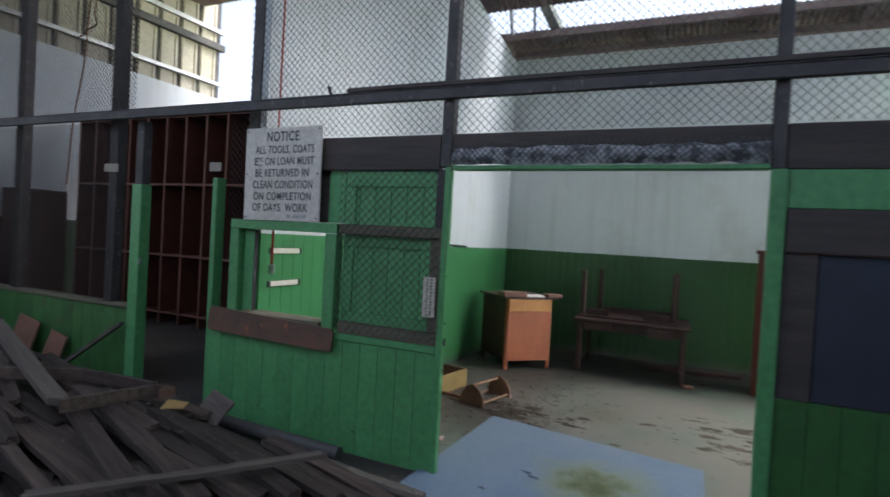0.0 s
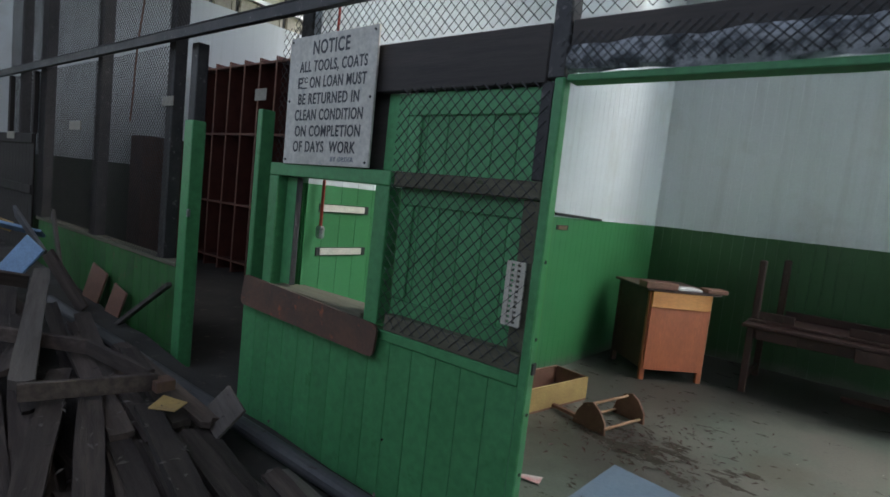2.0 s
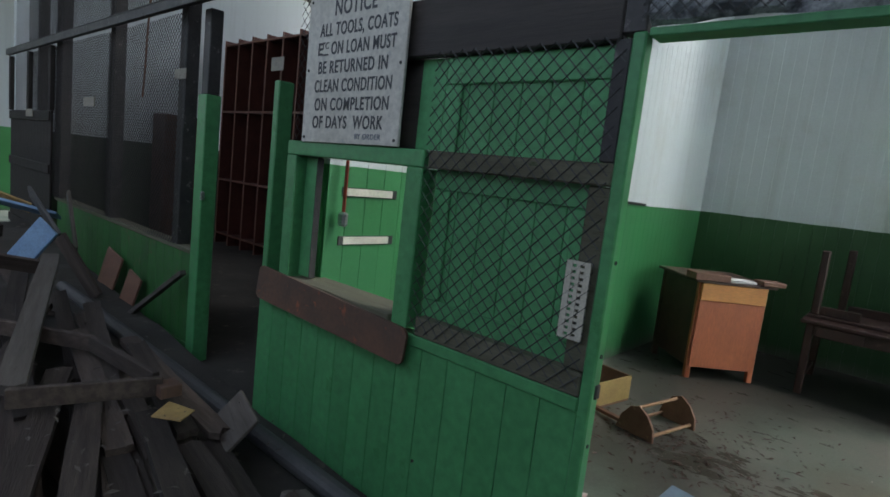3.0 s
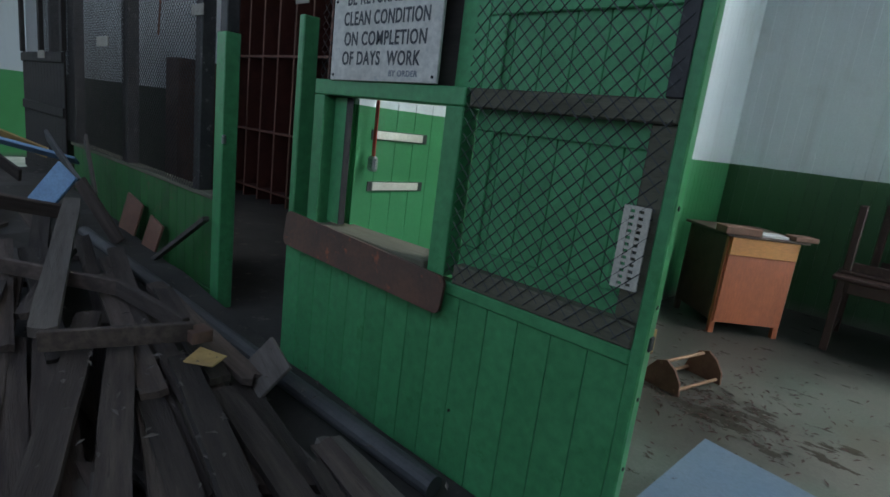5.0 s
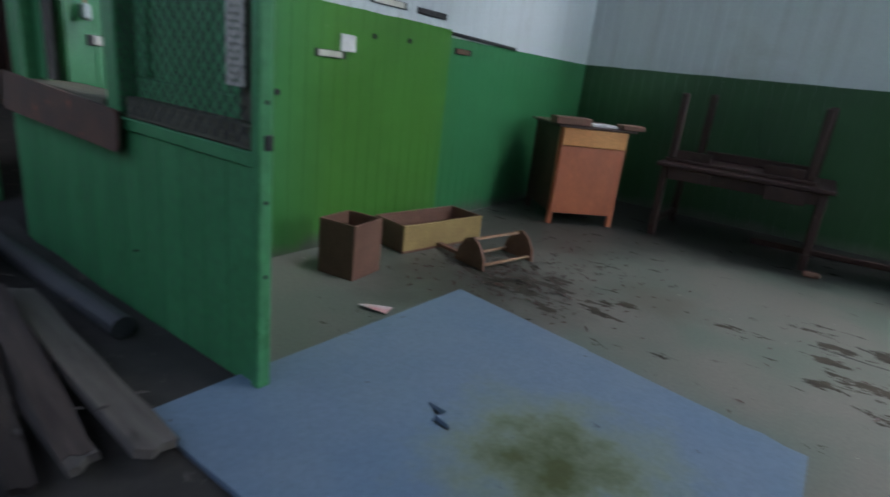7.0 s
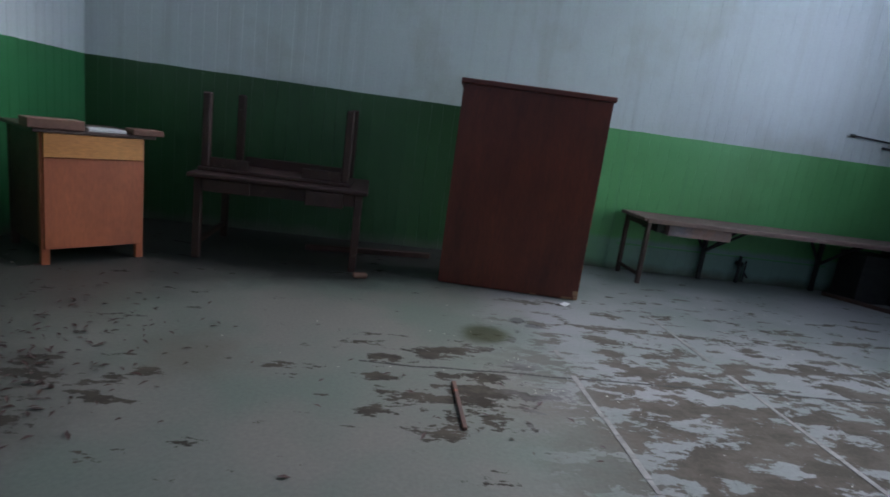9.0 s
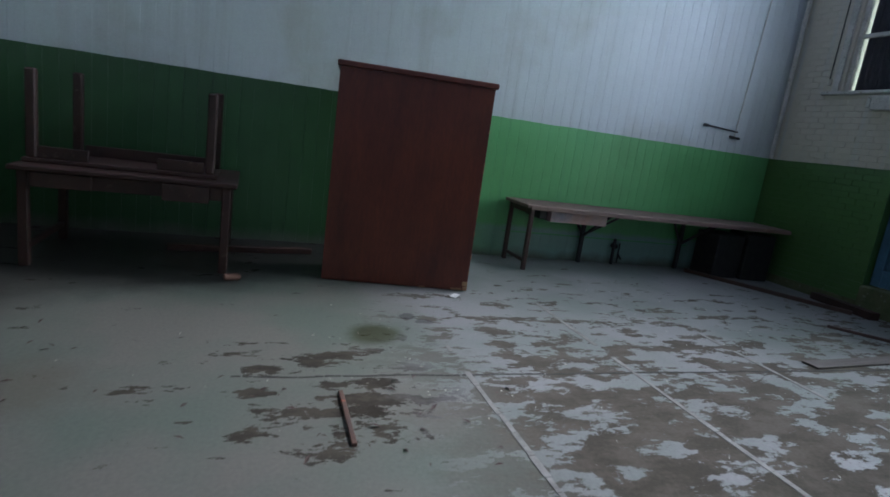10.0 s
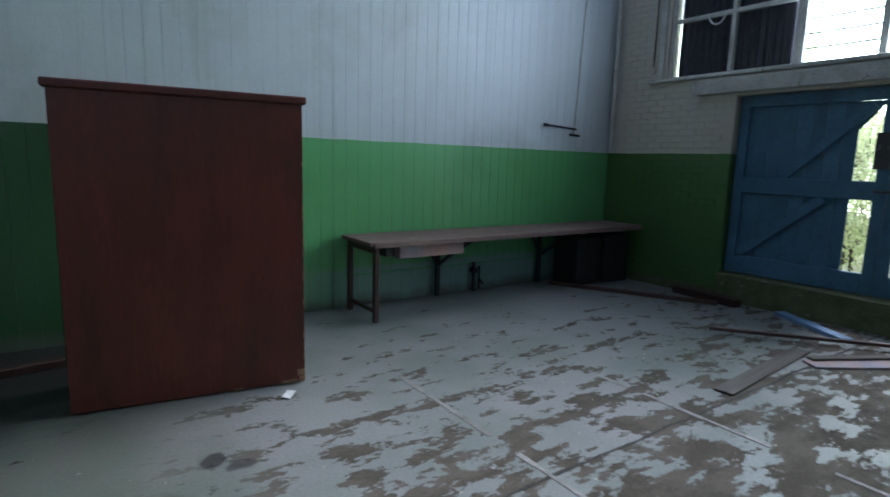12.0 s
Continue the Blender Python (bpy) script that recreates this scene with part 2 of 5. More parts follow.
M_card = surface("grubby card", (0.30, 0.28, 0.23), (0.22, 0.20, 0.16), 0.8, scale=12, bump=0.1, speck=(0.12, 0.10, 0.08))
M_chrome = surface("dull chrome", (0.5, 0.5, 0.5), (0.35, 0.35, 0.35), 0.3, 0.9, scale=15, bump=0.1)
M_plank = surface("grey weathered plank", (0.036, 0.026, 0.021), (0.088, 0.068, 0.055), 0.9, scale=5, stretch=(0.35, 4, 4), amount=(0.4, 0.75), bump=0.8, speck=(0.03, 0.022, 0.017), vary=0.5)
M_plank_pale = surface("pale dusty plank", (0.135, 0.118, 0.102), (0.075, 0.063, 0.054), 0.88, scale=5, stretch=(0.35, 4, 4), bump=0.6, speck=(0.07, 0.058, 0.048), vary=0.25)
M_pipe = surface("dusty grey pipe", (0.06, 0.060, 0.062), (0.09, 0.088, 0.085), 0.6, scale=6, bump=0.3)
M_gate = surface("sooty dark boards", (0.020, 0.016, 0.014), (0.034, 0.027, 0.023), 0.95, scale=5, bump=0.4)
M_rack = surface("red-brown rack timber", (0.12, 0.037, 0.026), (0.075, 0.024, 0.018), 0.6, scale=5, bump=0.2)
M_rack_edge = surface("worn rack edge", (0.25, 0.12, 0.085), (0.15, 0.07, 0.05), 0.6, scale=7, bump=0.2)
M_wardrobe = surface("red-brown stained plywood", (0.135, 0.028, 0.014), (0.072, 0.016, 0.010), 0.42, scale=2.0, stretch=(2.4, 2.4, 0.6), bump=0.15)
M_rawwood = surface("bare chipped wood", (0.36, 0.22, 0.13), (0.25, 0.14, 0.08), 0.8, scale=14, bump=0.4)
M_desk = surface("orange-brown plywood", (0.42, 0.115, 0.042), (0.32, 0.088, 0.034), 0.45, scale=3, stretch=(2, 2, 0.5), bump=0.1)
M_desk_top = surface("golden varnished wood", (0.58, 0.25, 0.06), (0.5, 0.2, 0.05), 0.4, scale=4, stretch=(0.5, 2, 2), bump=0.1)
M_darkwood = surface("dark stained wood", (0.05, 0.025, 0.018), (0.085, 0.042, 0.028), 0.5, scale=6, bump=0.2)
M_tablewood = surface("dusty dark red wood", (0.050, 0.020, 0.014), (0.030, 0.013, 0.010), 0.55, scale=5, bump=0.25, speck=(0.085, 0.055, 0.042))
M_bench = surface("dusty bench boards", (0.20, 0.13, 0.105), (0.14, 0.095, 0.08), 0.7, scale=4, stretch=(0.5, 3, 3), bump=0.4, speck=(0.28, 0.23, 0.20))
M_pink = surface("faded pink drawer", (0.32, 0.19, 0.16), (0.2, 0.2, 0.26), 0.6, scale=3, bump=0.2)
M_box_yellow = surface("yellow box board", (0.40, 0.28, 0.10), (0.32, 0.21, 0.08), 0.6, scale=5, bump=0.25, speck=(0.22, 0.15, 0.07))
M_box_brown = surface("brown crate wood", (0.20, 0.10, 0.065), (0.15, 0.075, 0.05), 0.7, scale=6, bump=0.3)
M_reel = surface("red-brown reel wood", (0.15, 0.065, 0.04), (0.21, 0.11, 0.065), 0.6, scale=8, bump=0.25)
M_paper = surface("white paper", (0.72, 0.72, 0.70), (0.62, 0.6, 0.58), 0.7, scale=10, bump=0.05)
M_pinkpaper = surface("pink and white paper", (0.65, 0.6, 0.58), (0.6, 0.22, 0.2), 0.7, scale=9, bump=0.05)
M_blue = surface("blue door paint", (0.062, 0.150, 0.235), (0.044, 0.108, 0.175), 0.5, scale=3, bump=0.2, vary=0.08)
M_infill = surface("dark blue-black paint", (0.025, 0.035, 0.055), (0.018, 0.024, 0.036), 0.6, scale=3, bump=0.2)
M_bluebox = surface("faded blue board", (0.20, 0.33, 0.50), (0.15, 0.25, 0.4), 0.6, scale=5, bump=0.2)
M_trim = surface("dirty white trim", (0.56, 0.55, 0.50), (0.40, 0.39, 0.33), 0.6, scale=5, bump=0.3, speck=(0.22, 0.18, 0.13))
M_line = surface("worn white floor line", (0.29, 0.28, 0.255), (0.16, 0.15, 0.135), 0.7, scale=10, bump=0.3)
M_joint = surface("dirt in floor joint", (0.04, 0.036, 0.03), (0.065, 0.06, 0.05), 0.95, scale=14, bump=0.6)
M_kerb = surface("mossy concrete", (0.13, 0.14, 0.07), (0.065, 0.085, 0.03), 0.9, scale=5, bump=0.5, speck=(0.22, 0.21, 0.16), world_space=True)
M_conc = surface("bare concrete", (0.24, 0.235, 0.22), (0.17, 0.165, 0.15), 0.9, scale=3, bump=0.4, world_space=True)
M_wallback = surface("grey render", (0.32, 0.33, 0.33), (0.24, 0.24, 0.23), 0.9, scale=1.5, bump=0.3, world_space=True)
M_clad = surface("beige cladding sheet", (0.40, 0.37, 0.29), (0.33, 0.30, 0.23), 0.6, scale=2, bump=0.2, vary=0.1)
M_roof = surface("rusty roof sheet", (0.13, 0.085, 0.075), (0.20, 0.16, 0.14), 0.7, 0.2, scale=2, bump=0.4)
M_purlin = surface("pale galvanised purlin", (0.55, 0.56, 0.57), (0.4, 0.4, 0.4), 0.4, 0.5, scale=4, bump=0.2)
M_truss = surface("grey-green roof timber", (0.19, 0.21, 0.19), (0.13, 0.14, 0.13), 0.8, scale=4, bump=0.3)
M_curtain = surface("dark curtain cloth", (0.045, 0.04, 0.055), (0.07, 0.06, 0.075), 0.9, scale=9, bump=0.2)
M_ground = surface("leaf litter", (0.22, 0.22, 0.13), (0.34, 0.32, 0.22), 0.95, scale=3, bump=0.6, speck=(0.14, 0.2, 0.06), world_space=True)
M_leaf = surface("bright leaves", (0.28, 0.36, 0.13), (0.40, 0.45, 0.22), 0.5, scale=3, bump=0.05, world_space=True)
M_sheet = surface("crumpled dusty plastic", (0.52, 0.54, 0.56), (0.10, 0.11, 0.12), 0.4, scale=13, amount=(0.42, 0.58), bump=0.5)
leaf_out = M_leaf.node_tree.nodes["Material Output"]
leaf_thin = M_leaf.node_tree.nodes.new("ShaderNodeBsdfTranslucent")
leaf_thin.inputs["Color"].default_value = (0.74, 0.78, 0.48, 1)
leaf_mix = M_leaf.node_tree.nodes.new("ShaderNodeMixShader")
leaf_mix.inputs[0].default_value = 0.6
M_leaf.node_tree.links.new(M_leaf.node_tree.nodes["Principled BSDF"].outputs[0], leaf_mix.inputs[1])
M_leaf.node_tree.links.new(leaf_thin.outputs[0], leaf_mix.inputs[2])
M_leaf.node_tree.links.new(leaf_mix.outputs[0], leaf_out.inputs["Surface"])
M_bark = surface("grey bark", (0.12, 0.10, 0.085), (0.07, 0.06, 0.05), 0.9, scale=8, bump=0.6)


def landing_paint():
    """Blue painted boards with a mossy, worn patch."""
    m, t, b = nodes_of("worn blue landing paint")
    co = coords(t, True)
    x, y, z = split(t, co)
    n = noise_of(t, co, 3.5, 7.0, 0.65)
    fine = noise_of(t, co, 50.0, 3.0)
    base = mixed(t, ramp(t, noise_of(t, co, 1.6), 0.35, 0.7), (0.15, 0.215, 0.30), (0.19, 0.245, 0.31))
    d2 = sums(t, "ADD", sums(t, "POWER", sums(t, "SUBTRACT", x, -0.42), 2.0), sums(t, "POWER", sums(t, "SUBTRACT", y, 3.60), 2.0))
    d = sums(t, "ADD", sums(t, "POWER", d2, 0.5), sums(t, "MULTIPLY", sums(t, "SUBTRACT", n, 0.5), 0.8))
    col = mixed(t, ramp(t, d, 0.20, 0.50, (1, 1, 1), (0, 0, 0)), base, (0.21, 0.25, 0.17))
    col = mixed(t, ramp(t, d, 0.08, 0.26, (1, 1, 1), (0, 0, 0)), col, (0.085, 0.10, 0.03))
    col = mixed(t, ramp(t, noise_of(t, co, 7.0, 8.0, 0.7), 0.66, 0.70), col, (0.07, 0.075, 0.08))
    col = mixed(t, 0.35, col, ramp(t, fine, 0.25, 0.75, (0.6,) * 3, (1.2,) * 3), "MULTIPLY")
    t.links.new(col, b.inputs["Base Color"])
    b.inputs["Roughness"].default_value = 0.5
    relief(t, b, sums(t, "ADD", fine, n), 0.3, 0.004)
    return m


M_landing = landing_paint()
M_glass, gt, gb = nodes_of("window glass")
gb.inputs["Base Color"].default_value = (0.93, 0.97, 0.96, 1)
gb.inputs["Roughness"].default_value = 0.08
gb.inputs["Transmission Weight"].default_value = 1.0
gb.inputs["IOR"].default_value = 1.15


# ---- mesh helpers ----
def box(bm, x0, x1, y0, y1, z0, z1, m=None):
    """Adds a box to bm; m: an extra pose."""
    c = [Vector((x, y, z)) for z in (z0, z1) for x, y in ((x0, y0), (x1, y0), (x1, y1), (x0, y1))]
    if m is not None:
        c = [m @ v for v in c]
    v = [bm.verts.new(p) for p in c]
    for f in ((3, 2, 1, 0), (4, 5, 6, 7), (0, 1, 5, 4), (1, 2, 6, 5), (2, 3, 7, 6), (3, 0, 4, 7)):
        bm.faces.new([v[i] for i in f])
    return v


def soft(bm, width=0.004, segments=1):
    """Rounds the edges of all that bm holds."""
    bmesh.ops.bevel(bm, geom=bm.edges[:], offset=width, segments=segments, profile=0.7, affect="EDGES", clamp_overlap=True)
    return bm


def solid(x0, x1, y0, y1, z0, z1, bevel=0.004, m=None):
    bm = bmesh.new()
    box(bm, x0, x1, y0, y1, z0, z1)
    if bevel:
        soft(bm, bevel)
    if m is not None:
        bm.transform(m)
    return bm


def bar(bm, a, b, r, sides=6, r2=None):
    """A round bar from a to b."""
    a, b = Vector(a), Vector(b)
    q = (b - a).to_track_quat("Z", "Y")
    rings = []
    for p, rad in ((a, r), (b, r if r2 is None else r2)):
        rings.append([bm.verts.new(p + q @ Vector((rad * math.cos(2 * math.pi * i / sides), rad * math.sin(2 * math.pi * i / sides), 0))) for i in range(sides)])
    for i in range(sides):
        j = (i + 1) % sides
        bm.faces.new((rings[0][i], rings[0][j], rings[1][j], rings[1][i]))
    bm.faces.new(rings[0][::-1])
    bm.faces.new(rings[1])
    return bm


def rod(a, b, r, sides=8, r2=None):
    return bar(bmesh.new(), a, b, r, sides, r2)


def beam(a, b, w, h, bevel=0.004, twist=0.0):
    """A square-cut timber from a to b, w wide and h high."""
    a, b = Vector(a), Vector(b)
    d = b - a
    yaw, pitch = math.atan2(d.y, d.x), math.atan2(d.z, math.hypot(d.x, d.y))
    m = Matrix.Translation(a) @ Matrix.Rotation(yaw, 4, "Z") @ Matrix.Rotation(-pitch, 4, "Y") @ Matrix.Rotation(twist, 4, "X")
    return solid(0, d.length, -w / 2, w / 2, -h / 2, h / 2, bevel, m)


def mesh_of(name, bm, material):
    bmesh.ops.recalc_face_normals(bm, faces=bm.faces[:])
    me = bpy.data.meshes.new(name)
    bm.to_mesh(me)
    bm.free()
    me.materials.append(material)
    return me


def part(name, bm, material, parent, label=""):
    ob = new(name, mesh_of(name, bm, material))
    if parent is not None:
        ob.parent = parent
    return tagged(ob, label) if label else ob


def thing(name, label, category, group="", at=None):
    ob = new(name)
    ob.empty_display_size = 0.1
    if at is not None:
        ob.matrix_world = at
    return tagged(ob, label, category, group)


def single(name, bm, material, label, category, group="", at=None):
    ob = part(name, bm, material, None)
    if at is not None:
        ob.matrix_world = at
    return tagged(ob, label, category, group)


def structure(name, bm, material, label=""):
    return tagged(part(name, bm, material, None), label or name.replace("_", " "), "structure", kind="structure")


def shared(name, me, parent, m):
    """One piece more on a mesh that alike pieces share."""
    ob = new(name, me)
    ob.parent = parent
    ob.matrix_local = m
    return ob


# ---- the large structure ----
WX, EX, BY, PY = -3.16, 7.47, 9.79, 3.22      # west wall, east wall, back wall, partition
HALL = 0.27                                    # the hall's floor above the room's
SLOPE = 0.157


def roof_z(y):
    return 5.36 + SLOPE * (BY - y)


bm = bmesh.new()
box(bm, WX - 0.12, EX + 0.2, PY, BY + 0.15, -0.2, 0)
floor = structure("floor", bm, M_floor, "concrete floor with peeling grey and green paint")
bm = bmesh.new()
box(bm, -16, 4.2, -4, PY, -0.2, HALL)
box(bm, -10.6, WX - 0.12, PY, BY, -0.2, HALL)
structure("floor_hall", bm, M_hall, "dirty dark hall floor, a step above the room")

bm = bmesh.new()
for y0, y1 in ((3.34, 6.6), (6.6, BY + 0.15)):
    v = box(bm, WX - 0.12, WX - 0.018, y0, y1, 0, 5.3)
    for p in v[4:]:
        p.co.z = roof_z(p.co.y) - 0.06
wall_west = structure("wall_west", bm, M_west, "white and green painted board wall")
bm = bmesh.new()
box(bm, WX - 0.018, EX, BY + 0.018, BY + 0.15, 0, 5.3)
wall_north = structure("wall_north", bm, M_back, "white and green painted board wall")

bm = bmesh.new()
for y0, y1, z0, z1 in ((8.95, BY + 0.15, 0, 5.9), (8.0, 8.95, 0, 2.72), (8.0, 8.95, 4.4, 5.9), (4.55, 8.0, 2.44, 2.72), (4.0, 8.0, 4.4, 6.0), (PY, 4.55, 0, 2.72), (PY, 4.0, 2.72, 6.4)):
    box(bm, EX + 0.012, EX + 0.24, y0, y1, z0, z1)
wall_east = structure("wall_east", bm, M_east, "painted brick wall round blue doors and high windows")
structure("kerb", solid(EX - 0.04, EX + 0.28, 4.55, 8.0, -0.1, 0.33, 0.015), M_kerb, "mossy raised concrete threshold")
structure("baseboard", solid(EX - 0.01, EX + 0.012, 8.0, BY, 0, 0.12, 0.004), M_kerb, "dirty skirting at the brick wall")

bm = bmesh.new()
box(bm, 2.62, EX + 0.2, PY, PY + 0.1, 0, 6.4)
structure("wall_south", bm, M_wallback)
bm = bmesh.new()
v = box(bm, 4.0, 4.2, -4, PY, 0, 6.6)
# out of view; stops at 4.2 so daylight comes in over it
box(bm, -16, 4.2, -4.2, -4, 0, 4.2)
structure("wall_hall", bm, M_wallback)
bm = bmesh.new()
box(bm, -16.2, -16, -4, 6.0, 0, 6.6)
structure("wall_hall_west", bm, wall_paint("hall end paint", 1.84), "white and green painted end wall of the hall")

# unseen boarding added above the mesh to keep hall light out of the room
bm = bmesh.new()
box(bm, WX, 2.62, PY + 0.095, PY + 0.135, 3.8, 6.38)
structure("wall_partition_top", bm, M_wallback, "unseen grey boarding added above the mesh to hold back hall light")

# store room behind the mesh
bm = bmesh.new()
box(bm, -10.65, -10.5, 3.3, BY + 0.15, 0, 4.92)
structure("wall_store_west", bm, wall_paint("store wall paint", 1.84, green=(0.03, 0.05, 0.03)), "white and dark green store wall")
bm = bmesh.new()
box(bm, -10.5, WX - 0.12, BY, BY + 0.15, 0, 4.9)
structure("wall_store_north", bm, wall_paint("store back paint", 1.84, green=(0.03, 0.05, 0.03)), "white and dark green store wall")

# roof: rusty sheets at the eaves, middle bays gone; the unseen sheets shape daylight
def corrugated(bm, x0, x1, y0, y1, z0, z1, pitch, depth, along="y", step=5):
    """A sheet with round corrugations running along y (a roof) or upright (a wall at x0)."""
    n = max(2, int(abs((x1 - x0) if along == "y" else (y1 - y0)) / pitch * step))
    rows = []
    for i in range(n + 1):
        f = i / n
        w = depth * math.sin(2 * math.pi * i / step)
        if along == "y":
            x = x0 + (x1 - x0) * f
            rows.append((bm.verts.new((x, y0, z0 + w)), bm.verts.new((x, y1, z1 + w))))
        else:
            y = y0 + (y1 - y0) * f
            rows.append((bm.verts.new((x0 + w, y, z0)), bm.verts.new((x1 + w, y, z1))))
    for a, b in zip(rows, rows[1:]):
        bm.faces.new((a[0], b[0], b[1], a[1]))
    return bm


# only the eaves strip is in view; other sheets and gaps steer the daylight
bm = bmesh.new()
for x0, x1, y0, y1 in ((WX - 0.3, 2.4, 9.12, BY + 0.5), (-3.4, 2.2, 6.4, 8.45), (-3.4, -0.7, 2.9, 6.4), (-0.7, 1.1, 2.9, 4.6), (1.1, 2.2, 2.9, 6.4),
                       (2.2, 4.2, 2.9, BY + 0.5), (4.2, EX + 0.5, 2.9, 6.2)):
    corrugated(bm, x0, x1, y0, y1, roof_z(y0) + 0.1, roof_z(y1) + 0.1, 0.09, 0.012)
structure("ceiling", bm, M_roof, "rusty corrugated roof with missing bays, unseen sheets placed to shape daylight")
# the hall sheet stops at y 0.3; the unseen gap lets daylight in
bm = bmesh.new()
corrugated(bm, -16.2, 4.2, 0.3, 2.88, 6.6, roof_z(2.9) + 0.12, 0.12, 0.015)
corrugated(bm, -16.2, WX - 0.3, 2.88, 9.1, roof_z(2.9) + 0.3, roof_z(9.1) + 1.5, 0.12, 0.015)
structure("ceiling_hall", bm, M_roof, "dark corrugated hall roof with a gap added to let daylight in")


def roof_beam(name, a, b, w, h, material, label):
    return single(name, beam(a, b, w, h, 0.006), material, label, "roof beam", "roof timbers")


roof_beam("wall_plate", (WX, BY - 0.06, 5.36), (EX, BY - 0.06, 5.36), 0.12, 0.10, M_roof, "rusty brown wall plate under the roof eaves")
roof_beam("eaves_purlin", (WX, 9.1, roof_z(9.1)), (EX, 9.1, roof_z(9.1)), 0.08, 0.12, M_roof, "rusty brown purlin under the roof eaves")
for x in (-1.9, -0.6, 0.8, 2.1, 3.4, 5.0, 6.4):
    roof_beam("rafter", (x, BY, roof_z(BY) + 0.02), (x, 9.12, roof_z(9.12) + 0.02), 0.06, 0.10, M_roof, "rusty brown rafter under the eaves sheets")
roof_beam("truss_brace", (-2.2, 9.3, 5.42), (-2.9, 8.3, 6.9), 0.22, 0.10, M_truss, "grey-green diagonal truss timber above the wall")
roof_beam("hanging_batten", (-3.0, 8.95, 5.45), (-3.1, 8.8, 7.2), 0.05, 0.05, M_truss, "thin grey batten standing in the open roof")
roof_beam("hanging_batten", (-2.6, 8.95, 5.45), (-2.65, 8.8, 7.2), 0.04, 0.04, M_truss, "thin grey batten standing in the open roof")

# cladding over the store's west wall
clad = tagged(new("cladding"), "beige ribbed cladding sheets above the store wall", "cladding", kind="structure")
bm = bmesh.new()
box(bm, -10.62, -10.585, 0, 0.44, 0, 2.6)
box(bm, -10.585, -10.56, 0.02, 0.06, 0, 2.6)
box(bm, -10.585, -10.56, 0.36, 0.40, 0, 2.6)
me = mesh_of("sheet", bm, M_clad)
part("backing", solid(-10.66, -10.625, 3.3, 9.62, 4.925, 7.5, 0), M_steel, clad, "dark backing between the sheets")
for i in range(12):
    shared("sheet", me, clad, Matrix.Translation((0, 3.3 + i * 0.52, 4.92)))
for z, r in ((5.22, 0.05), (6.45, 0.06)):
    single("purlin", solid(-10.56, -10.48, 3.3, 9.62, z, z + r * 1.6, 0.006), M_purlin, "pale galvanised purlin along the cladding", "purlin", "cladding purlins")
single("purlin", solid(-10.56, -10.44, 3.4, 9.62, 6.05, 6.2, 0.006), M_steel, "dark steel purlin along the cladding", "purlin", "cladding purlins")
single("brace_rod", rod((-9.15, 3.33, 4.2), (-6.5, 3.33, 6.2), 0.09, 6), M_steel, "dark steel diagonal brace under the hall roof", "brace")

# ---- partition of timber, steel and mesh ----
F = PY                                    # its face towards the hall


def green_post(name, x0, x1, y0, y1, z0, z1, material=None, label=""):
    return single(name, solid(x0, x1, y0, y1, z0, z1, 0.006), material or M_green, label, "post", "partition posts")


door_post = thing("door_post", "bright green timber post of the doorway, steel above", "post", "partition posts")
part("lower_post", solid(-1.458, -1.412, F - 0.02, F + 0.035, HALL, 2.35, 0.006), M_green, door_post)
part("upper_post", solid(-1.505, -1.425, F, F + 0.08, 2.352, 6.2, 0.006), M_steel, door_post, "dark steel upper post")
for z in (1.30, 1.62, 0.98, 0.72):
    part("screw_hole", rod((-1.414, F + 0.008, z), (-1.409, F + 0.008, z), 0.008, 8), M_black, door_post, "dark screw hole")
part("latch_plate", solid(-1.420, -1.405, F + 0.0, F + 0.03, 1.15, 1.20, 0.003), M_steel, door_post)
green_post("door_post", 0.43, 0.51, F - 0.03, F + 0.005, HALL, 2.334, label="bright green timber post at the doorway's far side")
green_post("steel_post", 0.43, 0.50, F, F + 0.08, 2.336, 6.2, M_steel, "dark steel post above the green door post")
green_post("steel_column", -3.33, -3.22, F + 0.105, F + 0.19, HALL, 6.4, M_steel, "dark blue-grey steel column of the partition")
green_post("gate_post", -4.68, -4.55, 3.28, 3.39, HALL, 2.22, label="bright green gate post with a hinge pin")
green_post("gate_post", -3.64, -3.585, 3.26, 3.36, HALL, 2.28, label="slim green post with a split top at the gap")
green_post("gate_header_post", -4.66, -4.56, 3.29, 3.38, 2.22, 2.80, M_steel, "dark timber stub above the green gate post")
for x, w in ((-5.02, 0.11), (-6.55, 0.11), (-8.35, 0.22), (-9.2, 0.1)):
    green_post("steel_stud", x, x + w, 3.28, 3.38, 1.1, 6.3, M_steel, "dark steel stud of the mesh screen")
post = green_post("hinge_pin", -4.55, -4.53, 3.27, 3.30, 1.48, 1.54, M_chrome, "small steel hinge pin on the green gate post")

rail = thing("partition_rail", "dark steel rail with a strip on top, running along the partition", "rail")
part("angle", solid(-10.4, 2.62, F - 0.05, F - 0.005, 2.80, 2.87, 0.004), M_steel, rail)
part("flange", solid(-10.4, 2.62, F - 0.05, F + 0.02, 2.872, 2.882, 0.002), M_steel, rail)
part("strip", solid(-2.25, 2.62, F - 0.06, F - 0.02, 2.884, 2.915, 0.003), M_beam, rail, "loose dark timber strip")
part("hook", rod((-2.40, F - 0.04, 2.88), (-2.42, F - 0.05, 2.94), 0.012), M_black, rail)
single("header_beam", solid(-3.12, -1.51, F + 0.005, F + 0.06, 2.335, 2.575, 0.006), M_beam, "dark grey weathered header board above the shutter", "beam")
